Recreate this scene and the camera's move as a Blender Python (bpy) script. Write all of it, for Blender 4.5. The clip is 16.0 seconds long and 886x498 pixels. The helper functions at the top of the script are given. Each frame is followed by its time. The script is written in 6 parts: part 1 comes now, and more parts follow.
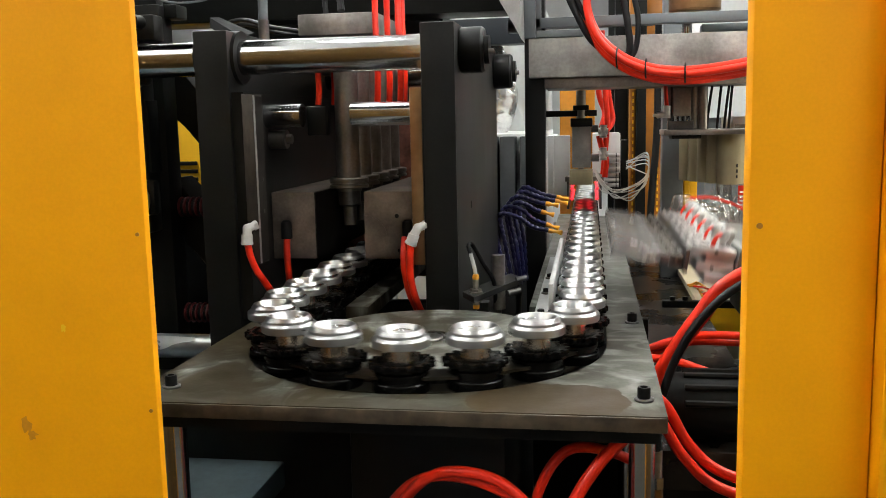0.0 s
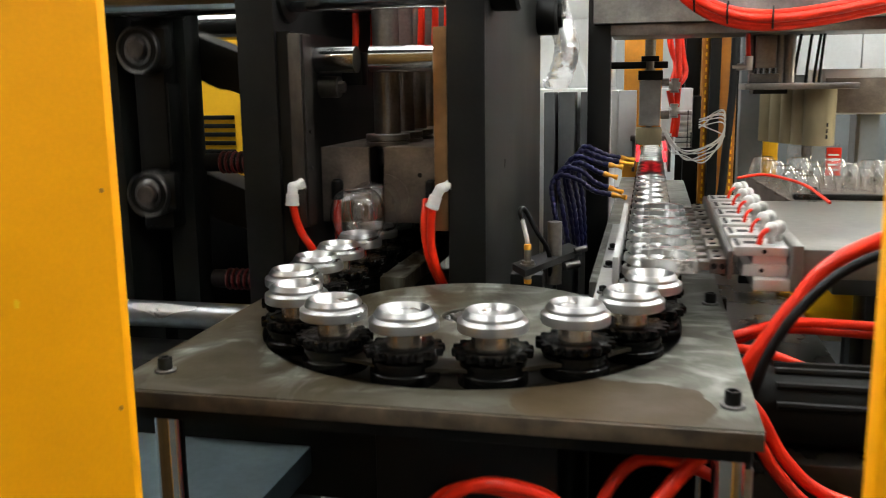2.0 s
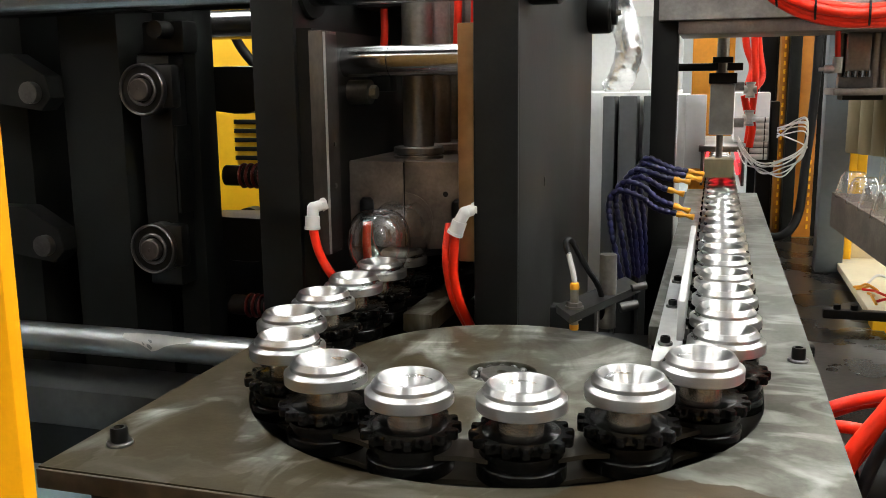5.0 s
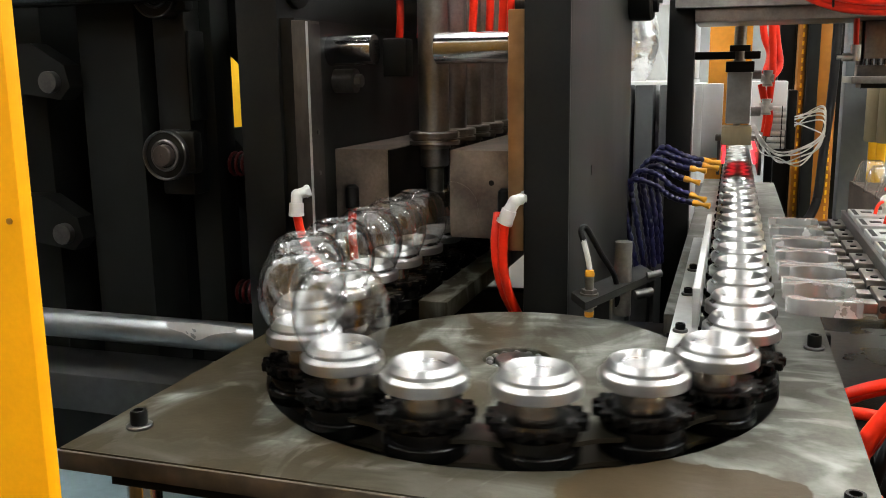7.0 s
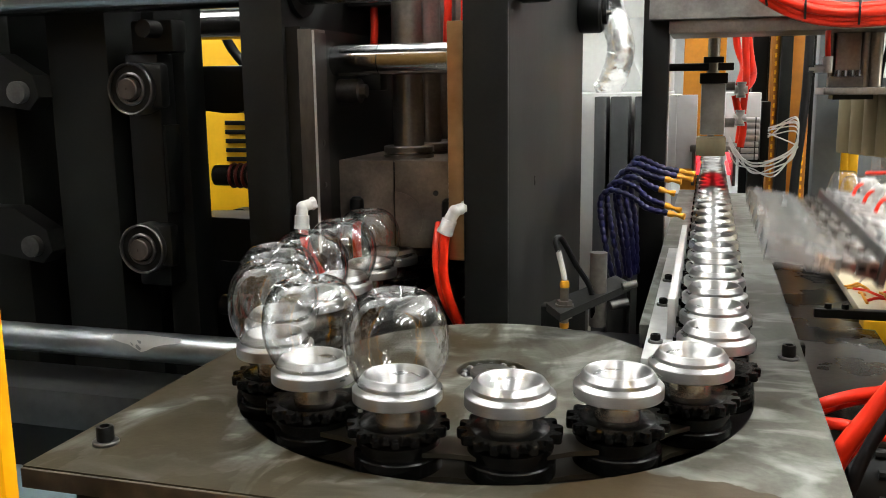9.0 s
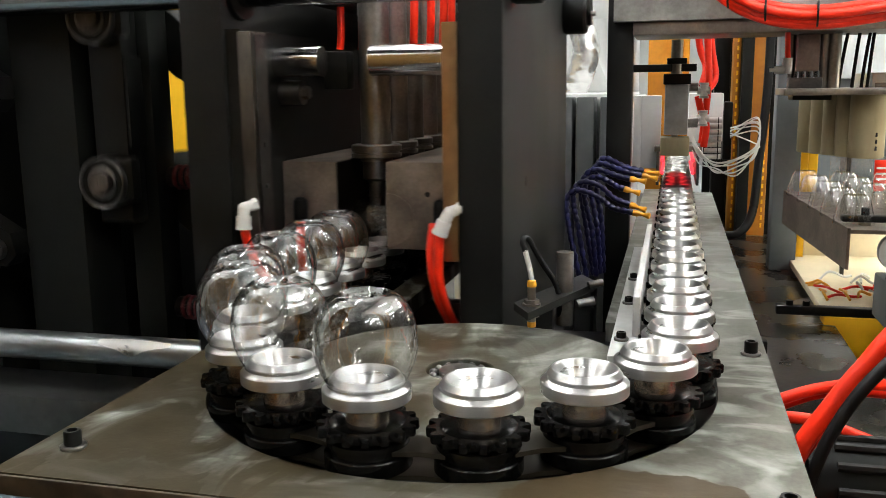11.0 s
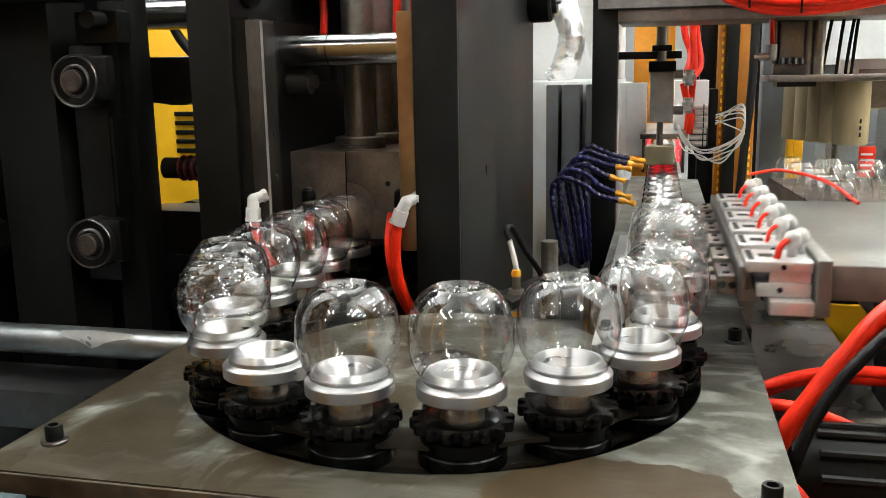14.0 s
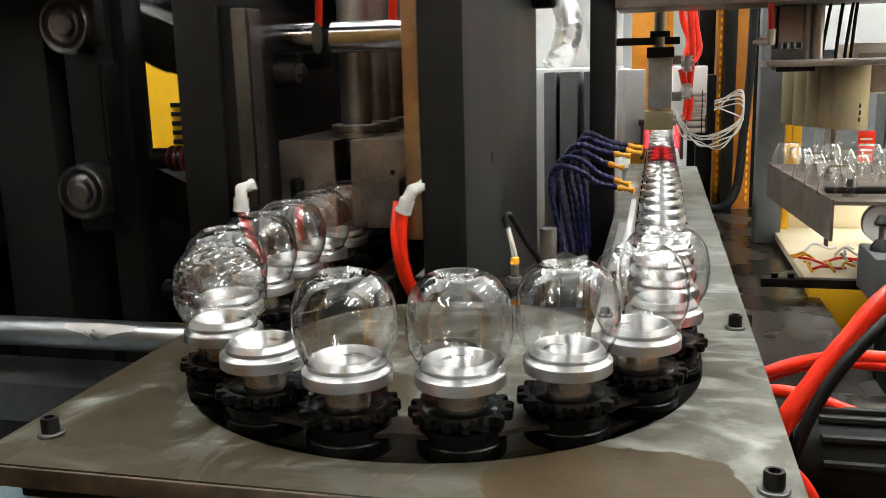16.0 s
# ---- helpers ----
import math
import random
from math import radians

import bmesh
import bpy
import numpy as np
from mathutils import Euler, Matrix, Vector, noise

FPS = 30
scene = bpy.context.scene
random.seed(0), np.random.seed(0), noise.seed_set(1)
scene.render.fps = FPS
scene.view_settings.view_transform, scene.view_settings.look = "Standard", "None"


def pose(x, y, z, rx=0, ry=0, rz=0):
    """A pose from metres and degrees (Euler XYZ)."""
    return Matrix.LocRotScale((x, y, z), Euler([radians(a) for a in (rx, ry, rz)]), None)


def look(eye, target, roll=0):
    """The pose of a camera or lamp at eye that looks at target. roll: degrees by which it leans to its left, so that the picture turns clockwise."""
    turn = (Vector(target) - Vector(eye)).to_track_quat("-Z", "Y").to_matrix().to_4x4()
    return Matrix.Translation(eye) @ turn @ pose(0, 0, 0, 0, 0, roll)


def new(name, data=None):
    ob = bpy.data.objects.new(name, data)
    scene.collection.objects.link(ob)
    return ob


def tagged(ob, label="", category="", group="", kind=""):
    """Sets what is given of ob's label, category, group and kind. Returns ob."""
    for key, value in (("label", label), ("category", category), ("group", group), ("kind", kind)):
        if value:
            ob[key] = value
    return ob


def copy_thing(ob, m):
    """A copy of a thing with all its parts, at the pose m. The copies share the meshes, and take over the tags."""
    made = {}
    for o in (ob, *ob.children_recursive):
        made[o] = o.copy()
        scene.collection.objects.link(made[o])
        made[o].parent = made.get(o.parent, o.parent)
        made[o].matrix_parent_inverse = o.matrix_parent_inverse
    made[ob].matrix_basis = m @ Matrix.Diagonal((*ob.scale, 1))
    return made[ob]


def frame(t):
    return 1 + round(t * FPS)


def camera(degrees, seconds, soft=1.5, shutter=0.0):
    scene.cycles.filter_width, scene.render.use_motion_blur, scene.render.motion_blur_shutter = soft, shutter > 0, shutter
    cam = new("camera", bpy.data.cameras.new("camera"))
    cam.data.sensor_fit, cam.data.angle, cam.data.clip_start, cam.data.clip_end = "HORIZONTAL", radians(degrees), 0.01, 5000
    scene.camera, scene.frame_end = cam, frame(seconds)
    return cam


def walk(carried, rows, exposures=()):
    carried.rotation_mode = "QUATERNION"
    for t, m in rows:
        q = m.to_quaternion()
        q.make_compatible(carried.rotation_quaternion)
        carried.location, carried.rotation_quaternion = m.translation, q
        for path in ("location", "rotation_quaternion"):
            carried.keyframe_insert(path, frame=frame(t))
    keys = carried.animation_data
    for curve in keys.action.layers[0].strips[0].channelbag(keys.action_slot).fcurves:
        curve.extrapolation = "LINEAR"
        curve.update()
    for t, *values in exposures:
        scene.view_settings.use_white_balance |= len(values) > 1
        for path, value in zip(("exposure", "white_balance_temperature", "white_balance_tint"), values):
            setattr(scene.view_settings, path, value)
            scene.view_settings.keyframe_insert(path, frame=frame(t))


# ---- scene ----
cam = camera(52.7, 16.0, soft=0.9, shutter=0.5)
PATH = [
    (0, (0.2930, -1.5859, 1.4266), (-0.0292, 0.3679, 1.1459), -1.24),
    (0.5, (0.2978, -1.5820, 1.4255), (-0.0294, 0.3713, 1.1473), -1.33),
    (1, (0.3006, -1.5826, 1.4229), (-0.0213, 0.3711, 1.1413), -1.28),
    (1.5, (0.3145, -1.5511, 1.4177), (-0.0466, 0.3912, 1.1058), -1.51),
    (2, (0.2686, -1.3496, 1.3956), (-0.1738, 0.5673, 1.0351), -0.79),
    (2.5, (0.2082, -1.1796, 1.4077), (-0.2028, 0.7520, 1.0914), -0.14),
    (3, (0.2324, -1.1196, 1.4022), (-0.2526, 0.7881, 1.0477), 0.49),
    (3.5, (0.2507, -1.1047, 1.4046), (-0.2584, 0.7983, 1.0588), -0.13),
    (4, (0.2517, -1.0951, 1.4053), (-0.2975, 0.7953, 1.0518), -0.56),
    (6.5, (0.2585, -1.0998, 1.4025), (-0.3301, 0.7763, 1.0368), -0.71),
    (7, (0.2563, -1.1020, 1.3999), (-0.3477, 0.7668, 1.0221), -0.76),
    (7.5, (0.2553, -1.0997, 1.3989), (-0.3462, 0.7679, 1.0115), -0.56),
    (8, (0.2553, -1.0971, 1.3983), (-0.3322, 0.7758, 1.0151), -0.53),
    (8.5, (0.2571, -1.0920, 1.3972), (-0.3217, 0.7862, 1.0267), -0.71),
    (9, (0.2589, -1.0902, 1.3974), (-0.2998, 0.7975, 1.0444), -0.69),
    (11.5, (0.2634, -1.1051, 1.4008), (-0.2222, 0.8025, 1.0472), -0.78),
    (12, (0.2678, -1.1108, 1.4028), (-0.2203, 0.7961, 1.0487), -0.93),
    (12.5, (0.2689, -1.1090, 1.4020), (-0.2083, 0.7996, 1.0424), -0.82),
    (13, (0.2667, -1.1056, 1.4011), (-0.2141, 0.7998, 1.0295), -0.96),
    (13.5, (0.2658, -1.0974, 1.3989), (-0.1986, 0.8114, 1.0236), -0.90),
    (14, (0.2666, -1.0926, 1.4016), (-0.1979, 0.8152, 1.0212), -1.02),
    (14.5, (0.2658, -1.0909, 1.3988), (-0.2009, 0.8161, 1.0176), -1.14),
    (15, (0.2685, -1.0879, 1.3993), (-0.1828, 0.8248, 1.0278), -1.08),
    (15.5, (0.2652, -1.0842, 1.3982), (-0.1909, 0.8233, 1.0068), -1.17),
    (16, (0.2664, -1.0840, 1.3969), (-0.1959, 0.8199, 0.9950), -1.53),
]
walk(cam, [(t, look(eye, target, roll)) for t, eye, target, roll in PATH], exposures=[(0, 0.30), (1.6, 0.28), (2.6, 0.52), (9, 0.62), (16, 0.66)])


# ---- world and lamps ----
world = bpy.data.worlds.new("hall")
world.use_nodes = True
world.node_tree.nodes["Background"].inputs[0].default_value = (0.8, 0.9, 1.0, 1)
world.node_tree.nodes["Background"].inputs[1].default_value = 0.05
scene.world = world


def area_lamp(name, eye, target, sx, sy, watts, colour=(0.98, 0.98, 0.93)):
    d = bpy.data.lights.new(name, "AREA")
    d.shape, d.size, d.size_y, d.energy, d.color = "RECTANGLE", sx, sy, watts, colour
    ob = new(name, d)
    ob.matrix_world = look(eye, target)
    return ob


# rows of fluorescent lights under the hall ceiling: x, y, watts of the lamps nearest the machine
NEAR = [(-1.5, -2.4, 13), (1.9, -2.4, 15), (-1.5, 1.3, 36), (1.9, 0.4, 9), (0.2, 3.6, 15), (1.9, 3.6, 22)]
FAR = [(x, y) for x in (-4.9, -3.2, -2.35, -1.5, -0.65, 0.2, 1.05, 1.9, 2.75, 3.6, 5.3) for y in (-4.8, -2.4, 0.4, 3.6, 6.4) if not any(abs(x - n[0]) < 0.1 and abs(y - n[1]) < 1 for n in NEAR) and not (abs(x - 0.2) < 0.5 and abs(y) < 3) and not (abs(x - 0.2) < 3 and y < -4)]
for lx, ly, watts in NEAR:
    area_lamp("tube_lamp", (lx, ly, 3.43), (lx, ly, 0), 0.2, 1.25, watts)
# added upward fill lamps that brighten the ceiling, without fixtures of their own
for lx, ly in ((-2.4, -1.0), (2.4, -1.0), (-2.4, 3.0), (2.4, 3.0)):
    area_lamp("ceiling_fill_lamp", (lx, ly, 3.56), (lx, ly, 9), 0.3, 3.0, 190)


# ---- materials ----
def material(name, colour, rough=0.5, metal=0.0, vary=0.15, scale=6.0, bump=0.0, grain=60.0, second=None, coat=0.0, stretch=(1, 1, 1)):
    """Two scales of noise drive colour, roughness and a fine relief."""
    m = bpy.data.materials.new(name)
    m.use_nodes = True
    nt = m.node_tree
    n, l = nt.nodes, nt.links
    b = n["Principled BSDF"]
    geo = n.new("ShaderNodeTexCoord")
    mp = n.new("ShaderNodeMapping")
    mp.inputs["Scale"].default_value = stretch
    l.new(geo.outputs["Object"], mp.inputs[0])
    big, fine = n.new("ShaderNodeTexNoise"), n.new("ShaderNodeTexNoise")
    big.inputs["Scale"].default_value, fine.inputs["Scale"].default_value = scale, grain
    big.inputs["Detail"].default_value, fine.inputs["Detail"].default_value = 6.0, 4.0
    l.new(mp.outputs[0], big.inputs[0]), l.new(mp.outputs[0], fine.inputs[0])
    ramp = n.new("ShaderNodeValToRGB")
    c2 = second or tuple(c * (1 - 2.2 * vary) for c in colour)
    ramp.color_ramp.elements[0].position, ramp.color_ramp.elements[1].position = 0.36, 0.64
    ramp.color_ramp.elements[0].color, ramp.color_ramp.elements[1].color = (*c2, 1), (*colour, 1)
    l.new(big.outputs[0], ramp.inputs[0])
    mix = n.new("ShaderNodeMix")
    mix.data_type, mix.blend_type = "RGBA", "MULTIPLY"
    mix.inputs["Factor"].default_value = min(1.0, vary * 2)
    l.new(ramp.outputs[0], mix.inputs["A"])
    g = n.new("ShaderNodeMapRange")
    g.inputs[1].default_value, g.inputs[2].default_value, g.inputs[3].default_value, g.inputs[4].default_value = 0.3, 0.7, 0.6, 1.1
    l.new(fine.outputs[0], g.inputs[0])
    l.new(g.outputs[0], mix.inputs["B"])
    l.new(mix.outputs["Result"], b.inputs["Base Color"])
    r = n.new("ShaderNodeMapRange")
    r.inputs[3].default_value, r.inputs[4].default_value = max(0.02, rough * 0.8), min(1, rough * 1.25)
    l.new(big.outputs[0], r.inputs[0]), l.new(r.outputs[0], b.inputs["Roughness"])
    b.inputs["Metallic"].default_value = metal
    if max(colour) < 0.03:
        b.inputs["Specular IOR Level"].default_value = 0.2
    b.inputs["Coat Weight"].default_value = coat
    if bump:
        bp = n.new("ShaderNodeBump")
        bp.inputs["Strength"].default_value, bp.inputs["Distance"].default_value = bump, 0.002
        l.new(fine.outputs[0], bp.inputs["Height"]), l.new(bp.outputs[0], b.inputs["Normal"])
    return m


def clear_plastic(name, tint=(0.975, 0.98, 0.98)):
    m = bpy.data.materials.new(name)
    m.use_nodes = True
    nt = m.node_tree
    n, l = nt.nodes, nt.links
    n.remove(n["Principled BSDF"])
    tr, gl, fr, mx = n.new("ShaderNodeBsdfTransparent"), n.new("ShaderNodeBsdfGlossy"), n.new("ShaderNodeLayerWeight"), n.new("ShaderNodeMixShader")
    tr.inputs[0].default_value = (*tint, 1)
    gl.inputs["Roughness"].default_value = 0.03
    no, bp = n.new("ShaderNodeTexNoise"), n.new("ShaderNodeBump")
    co = n.new("ShaderNodeTexCoord")
    l.new(co.outputs["Object"], no.inputs[0])
    no.inputs["Scale"].default_value = 70
    no.inputs["Detail"].default_value = 1.0
    bp.inputs["Strength"].default_value, bp.inputs["Distance"].default_value = 0.5, 0.0016
    l.new(no.outputs[0], bp.inputs["Height"])
    l.new(bp.outputs[0], gl.inputs["Normal"])
    pw = n.new("ShaderNodeMath")
    pw.operation = "POWER"
    pw.inputs[1].default_value = 2.6
    l.new(fr.outputs["Facing"], pw.inputs[0])
    ma = n.new("ShaderNodeMapRange")
    ma.inputs[3].default_value, ma.inputs[4].default_value = 0.13, 0.95
    l.new(pw.outputs[0], ma.inputs[0])
    l.new(ma.outputs[0], mx.inputs[0]), l.new(tr.outputs[0], mx.inputs[1]), l.new(gl.outputs[0], mx.inputs[2])
    l.new(mx.outputs[0], n["Material Output"].inputs[0])
    return m


def glow(name, colour, strength):
    m = bpy.data.materials.new(name)
    m.use_nodes = True
    b = m.node_tree.nodes["Principled BSDF"]
    b.inputs["Base Color"].default_value = (*colour, 1)
    b.inputs["Emission Color"].default_value, b.inputs["Emission Strength"].default_value = (*colour, 1), strength
    return m


YELLOW = material("yellow_paint", (0.93, 0.365, 0.0), 0.55, vary=0.05, scale=3, bump=0.04, grain=240)
YELLOW.node_tree.nodes["Principled BSDF"].inputs["Specular IOR Level"].default_value = 0.22
BRIGHT_YELLOW = material("bright_yellow_paint", (0.93, 0.5, 0.004), 0.5, vary=0.05, scale=4)
ORANGE = material("orange_paint", (0.45, 0.16, 0.01), 0.45, vary=0.15, scale=5)
BRIGHTORANGE = material("bright_orange_paint", (0.80, 0.30, 0.01), 0.45, vary=0.1, scale=5)
BLACK = material("black_oxide_steel", (0.0098, 0.0099, 0.0092), 0.38, 0.0, vary=0.2, scale=7, bump=0.08, grain=160)
DARK = material("dark_grey_paint", (0.0115, 0.0122, 0.0112), 0.45, vary=0.18, scale=5, bump=0.06, grain=200)
PLATEN = material("dark_steel_platen", (0.028, 0.028, 0.0265), 0.42, 0.2, vary=0.24, scale=6, bump=0.08, grain=120, stretch=(1, 1, 0.3))
GREY = material("grey_paint", (0.16, 0.18, 0.19), 0.45, vary=0.1, scale=5, bump=0.04)
BLUEGREY = material("blue_grey_paint", (0.16, 0.22, 0.25), 0.5, vary=0.15, scale=4, bump=0.05)
DARK.node_tree.nodes["Principled BSDF"].inputs["Specular IOR Level"].default_value = 0.1
NAVY = material("dark_blue_grey_paint", (0.022, 0.028, 0.036), 0.45, vary=0.12, scale=4)
CHROME = material("chrome_bar", (0.60, 0.60, 0.60), 0.17, 1.0, vary=0.08, scale=9, grain=300, stretch=(0.1, 1, 1))
STEEL = material("ground_steel", (0.32, 0.30, 0.275), 0.33, 0.92, vary=0.2, scale=8, bump=0.08, grain=150)
CAVITYDARK = material("dark_cavity_brown", (0.011, 0.008, 0.0055), 0.4, 0.0, vary=0.3, scale=30)
PLATEFACE = material("scratched_dark_steel", (0.075, 0.064, 0.054), 0.42, 0.5, vary=0.3, scale=12, bump=0.12, grain=120, stretch=(1, 1, 0.4))
TIEBAR = material("dull_steel_bar", (0.48, 0.48, 0.48), 0.17, 1.0, vary=0.12, scale=7, second=(0.36, 0.36, 0.36), stretch=(0.6, 1, 1))
DULLBAR = material("dull_filmed_bar", (0.34, 0.36, 0.37), 0.34, 0.85, vary=0.2, scale=7, second=(0.2, 0.215, 0.225), stretch=(0.6, 1, 1))
GREENISH = material("pale_blue_paint", (0.05, 0.28, 0.62), 0.4, vary=0.2, scale=20)
# brown of the table's front edge: a warm reflection put into the colour
EDGEBROWN = material("brown_edge_steel", (0.11, 0.08, 0.05), 0.5, 0.3, vary=0.3, scale=18, bump=0.1)
LINERSTEEL = material("shaded_stained_steel", (0.05, 0.043, 0.038), 0.4, 0.5, vary=0.35, scale=9, bump=0.1, grain=90)
MATTE = material("matt_black_paint", (0.012, 0.013, 0.014), 0.9, vary=0.1, scale=6)
MOULD = material("mould_steel", (0.25, 0.205, 0.17), 0.42, 0.45, vary=0.22, scale=14, bump=0.12, grain=180)
ALU = material("turned_aluminium", (0.50, 0.50, 0.495), 0.285, 0.93, vary=0.08, scale=12, bump=0.06, grain=260, stretch=(1, 1, 6))
OILBLACK = material("oiled_black_steel", (0.0042, 0.0041, 0.0037), 0.2, 0.0, vary=0.25, scale=25, bump=0.12, grain=140)
OILBLACK.node_tree.nodes["Principled BSDF"].inputs["Specular IOR Level"].default_value = 0.18
ALUFLAT = material("milled_aluminium", (0.68, 0.68, 0.67), 0.32, 0.65, vary=0.1, scale=14, bump=0.05, grain=220)
BRASSY = material("steel_with_rust", (0.42, 0.245, 0.115), 0.35, 0.9, vary=0.15, scale=12)
RED = material("red_air_hose", (0.86, 0.030, 0.008), 0.32, vary=0.08, scale=20, coat=0.08)
RED.node_tree.nodes["Principled BSDF"].inputs["Specular IOR Level"].default_value = 0.3
DARKRED = material("dark_red_spring", (0.16, 0.012, 0.012), 0.4, vary=0.15, scale=20)
RUBBER = material("black_rubber", (0.009, 0.009, 0.0095), 0.5, vary=0.15, scale=20)
WHITE = material("white_plastic", (0.72, 0.72, 0.7), 0.4, vary=0.05, scale=20)
RAILPAINT = material("pale_grey_paint", (0.62, 0.63, 0.62), 0.45, vary=0.1, scale=12, bump=0.04)
VALVE = material("grey_white_plastic", (0.6, 0.6, 0.58), 0.3, vary=0.15, scale=60)
GREYWALL = material("pale_grey_wall_paint", (0.55, 0.55, 0.54), 0.6, vary=0.1, scale=1.5)
WHITEPAINT = material("white_paint", (0.78, 0.79, 0.78), 0.5, vary=0.06, scale=3)
BEIGE = material("beige_nylon", (0.31, 0.26, 0.15), 0.6, vary=0.14, scale=16, stretch=(1, 1, 0.25))
FROST = material("frosted_grey_acrylic", (0.33, 0.32, 0.30), 0.3, vary=0.14, scale=22)
BLUE = material("blue_coolant_hose", (0.009, 0.010, 0.066), 0.3, vary=0.1, scale=30)
NOZZLE = material("orange_nozzle", (0.85, 0.38, 0.02), 0.4, vary=0.05, scale=30)
CONCRETE = material("painted_floor", (0.058, 0.055, 0.048), 0.45, vary=0.15, scale=2, bump=0.1, grain=40)
FOIL = material("foil", (0.95, 0.95, 0.94), 0.22, 0.8, vary=0.1, scale=30, bump=1.0, grain=140)
CREAM = material("cream_board", (0.8, 0.72, 0.52), 0.5, vary=0.06, scale=6)
COPPER = material("stained_red_lit_steel", (0.56, 0.24, 0.17), 0.4, 0.4, vary=0.38, scale=7, bump=0.1, grain=80)
tangent = ALU.node_tree.nodes.new("ShaderNodeTangent")
tangent.direction_type, tangent.axis = "RADIAL", "Z"
ALU.node_tree.links.new(tangent.outputs[0], ALU.node_tree.nodes["Principled BSDF"].inputs["Tangent"])
ALU.node_tree.nodes["Principled BSDF"].inputs["Anisotropic"].default_value = 0.75
ALU.node_tree.nodes["Principled BSDF"].inputs["Anisotropic Rotation"].default_value = 0.25
DIMMER = material("dull_brown_dimmer", (0.2, 0.1, 0.016), 0.8, vary=0.2, scale=5)
SMEAR = material("brown_smear", (0.66, 0.24, 0.002), 0.6, vary=0.06, scale=120)
JAR = clear_plastic("clear_plastic")
REDGLOW = glow("red_heat", (1.0, 0.03, 0.04), 1.8)
TUBEGLOW = glow("lamp_tube", (0.95, 0.98, 1.0), 26.0)


def table_material():
    """Ground steel plate with oil stains, cloudy wipe marks and a brown wet patch."""
    m = material("oily_steel_plate", (0.152, 0.154, 0.132), 0.38, 0.1, vary=0.24, scale=7, bump=0.08, grain=130, second=(0.048, 0.048, 0.038))
    n, l = m.node_tree.nodes, m.node_tree.links
    b = n["Principled BSDF"]
    b.inputs["Specular IOR Level"].default_value = 0.13
    col = b.inputs["Base Color"].links[0].from_socket
    co, wide = n.new("ShaderNodeTexCoord"), n.new("ShaderNodeMapping")
    wide.inputs["Scale"].default_value, wide.inputs["Location"].default_value = (0.973, 0.973, 1), (0.0072, -0.0293, 0)
    l.new(co.outputs["Object"], wide.inputs[0])
    no = n.new("ShaderNodeTexNoise")
    no.inputs["Scale"].default_value, no.inputs["Detail"].default_value = 9, 5
    l.new(wide.outputs[0], no.inputs[0])
    sep = n.new("ShaderNodeSeparateXYZ")
    l.new(wide.outputs[0], sep.inputs[0])
    rr = n.new("ShaderNodeMapRange")
    rr.inputs[1].default_value, rr.inputs[2].default_value, rr.inputs[3].default_value, rr.inputs[4].default_value = 0.25, 0.72, 0.30, 0.60
    l.new(no.outputs[0], rr.inputs[0]), l.new(rr.outputs[0], b.inputs["Roughness"])
    # a pool of oil near the front edge, with a wavy outline
    ax, ay, wob, s1, s2 = (n.new("ShaderNodeMath") for _ in range(5))
    ax.operation, ay.operation = "MULTIPLY_ADD", "MULTIPLY_ADD"
    l.new(sep.outputs[0], ax.inputs[0])
    ax.inputs[1].default_value, ax.inputs[2].default_value = 8.0, -1.92
    l.new(sep.outputs[1], ay.inputs[0])
    ay.inputs[1].default_value, ay.inputs[2].default_value = 11.1, 3.83
    s1.operation, s2.operation = "POWER", "POWER"
    s1.inputs[1].default_value = s2.inputs[1].default_value = 2
    ab, bb, sm = (n.new("ShaderNodeMath") for _ in range(3))
    ab.operation = bb.operation = "ABSOLUTE"
    l.new(ax.outputs[0], ab.inputs[0]), l.new(ay.outputs[0], bb.inputs[0])
    l.new(ab.outputs[0], s1.inputs[0]), l.new(bb.outputs[0], s2.inputs[0])
    l.new(s1.outputs[0], sm.inputs[0]), l.new(s2.outputs[0], sm.inputs[1])
    wob.operation = "MULTIPLY_ADD"
    wob.inputs[1].default_value = 1.6
    l.new(no.outputs[0], wob.inputs[0]), l.new(sm.outputs[0], wob.inputs[2])
    st = n.new("ShaderNodeMapRange")
    st.inputs[1].default_value, st.inputs[2].default_value, st.inputs[3].default_value, st.inputs[4].default_value = 1.66, 1.71, 0.92, 0.0
    l.new(wob.outputs[0], st.inputs[0])
    sm2, rm2, mx2 = n.new("ShaderNodeTexNoise"), n.new("ShaderNodeMapRange"), n.new("ShaderNodeMix")
    mp2 = n.new("ShaderNodeMapping")
    mp2.inputs["Scale"].default_value, mp2.inputs["Rotation"].default_value = (5.5, 2.6, 1.0), (0, 0, 0.6)
    l.new(wide.outputs[0], mp2.inputs[0]), l.new(mp2.outputs[0], sm2.inputs[0])
    sm2.inputs["Scale"].default_value, sm2.inputs["Detail"].default_value, sm2.inputs["Distortion"].default_value = 2.1, 8.0, 1.6
    rm2.inputs[1].default_value, rm2.inputs[2].default_value, rm2.inputs[3].default_value, rm2.inputs[4].default_value = 0.38, 0.54, 0.0, 0.95
    l.new(sm2.outputs[0], rm2.inputs[0])
    mx2.data_type = "RGBA"
    mx2.inputs["B"].default_value = (0.036, 0.028, 0.015, 1)
    # smear strength falls from 1.15 to 0.3 as x grows
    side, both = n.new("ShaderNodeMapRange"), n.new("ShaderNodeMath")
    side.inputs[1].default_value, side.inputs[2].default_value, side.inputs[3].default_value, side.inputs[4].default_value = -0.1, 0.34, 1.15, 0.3
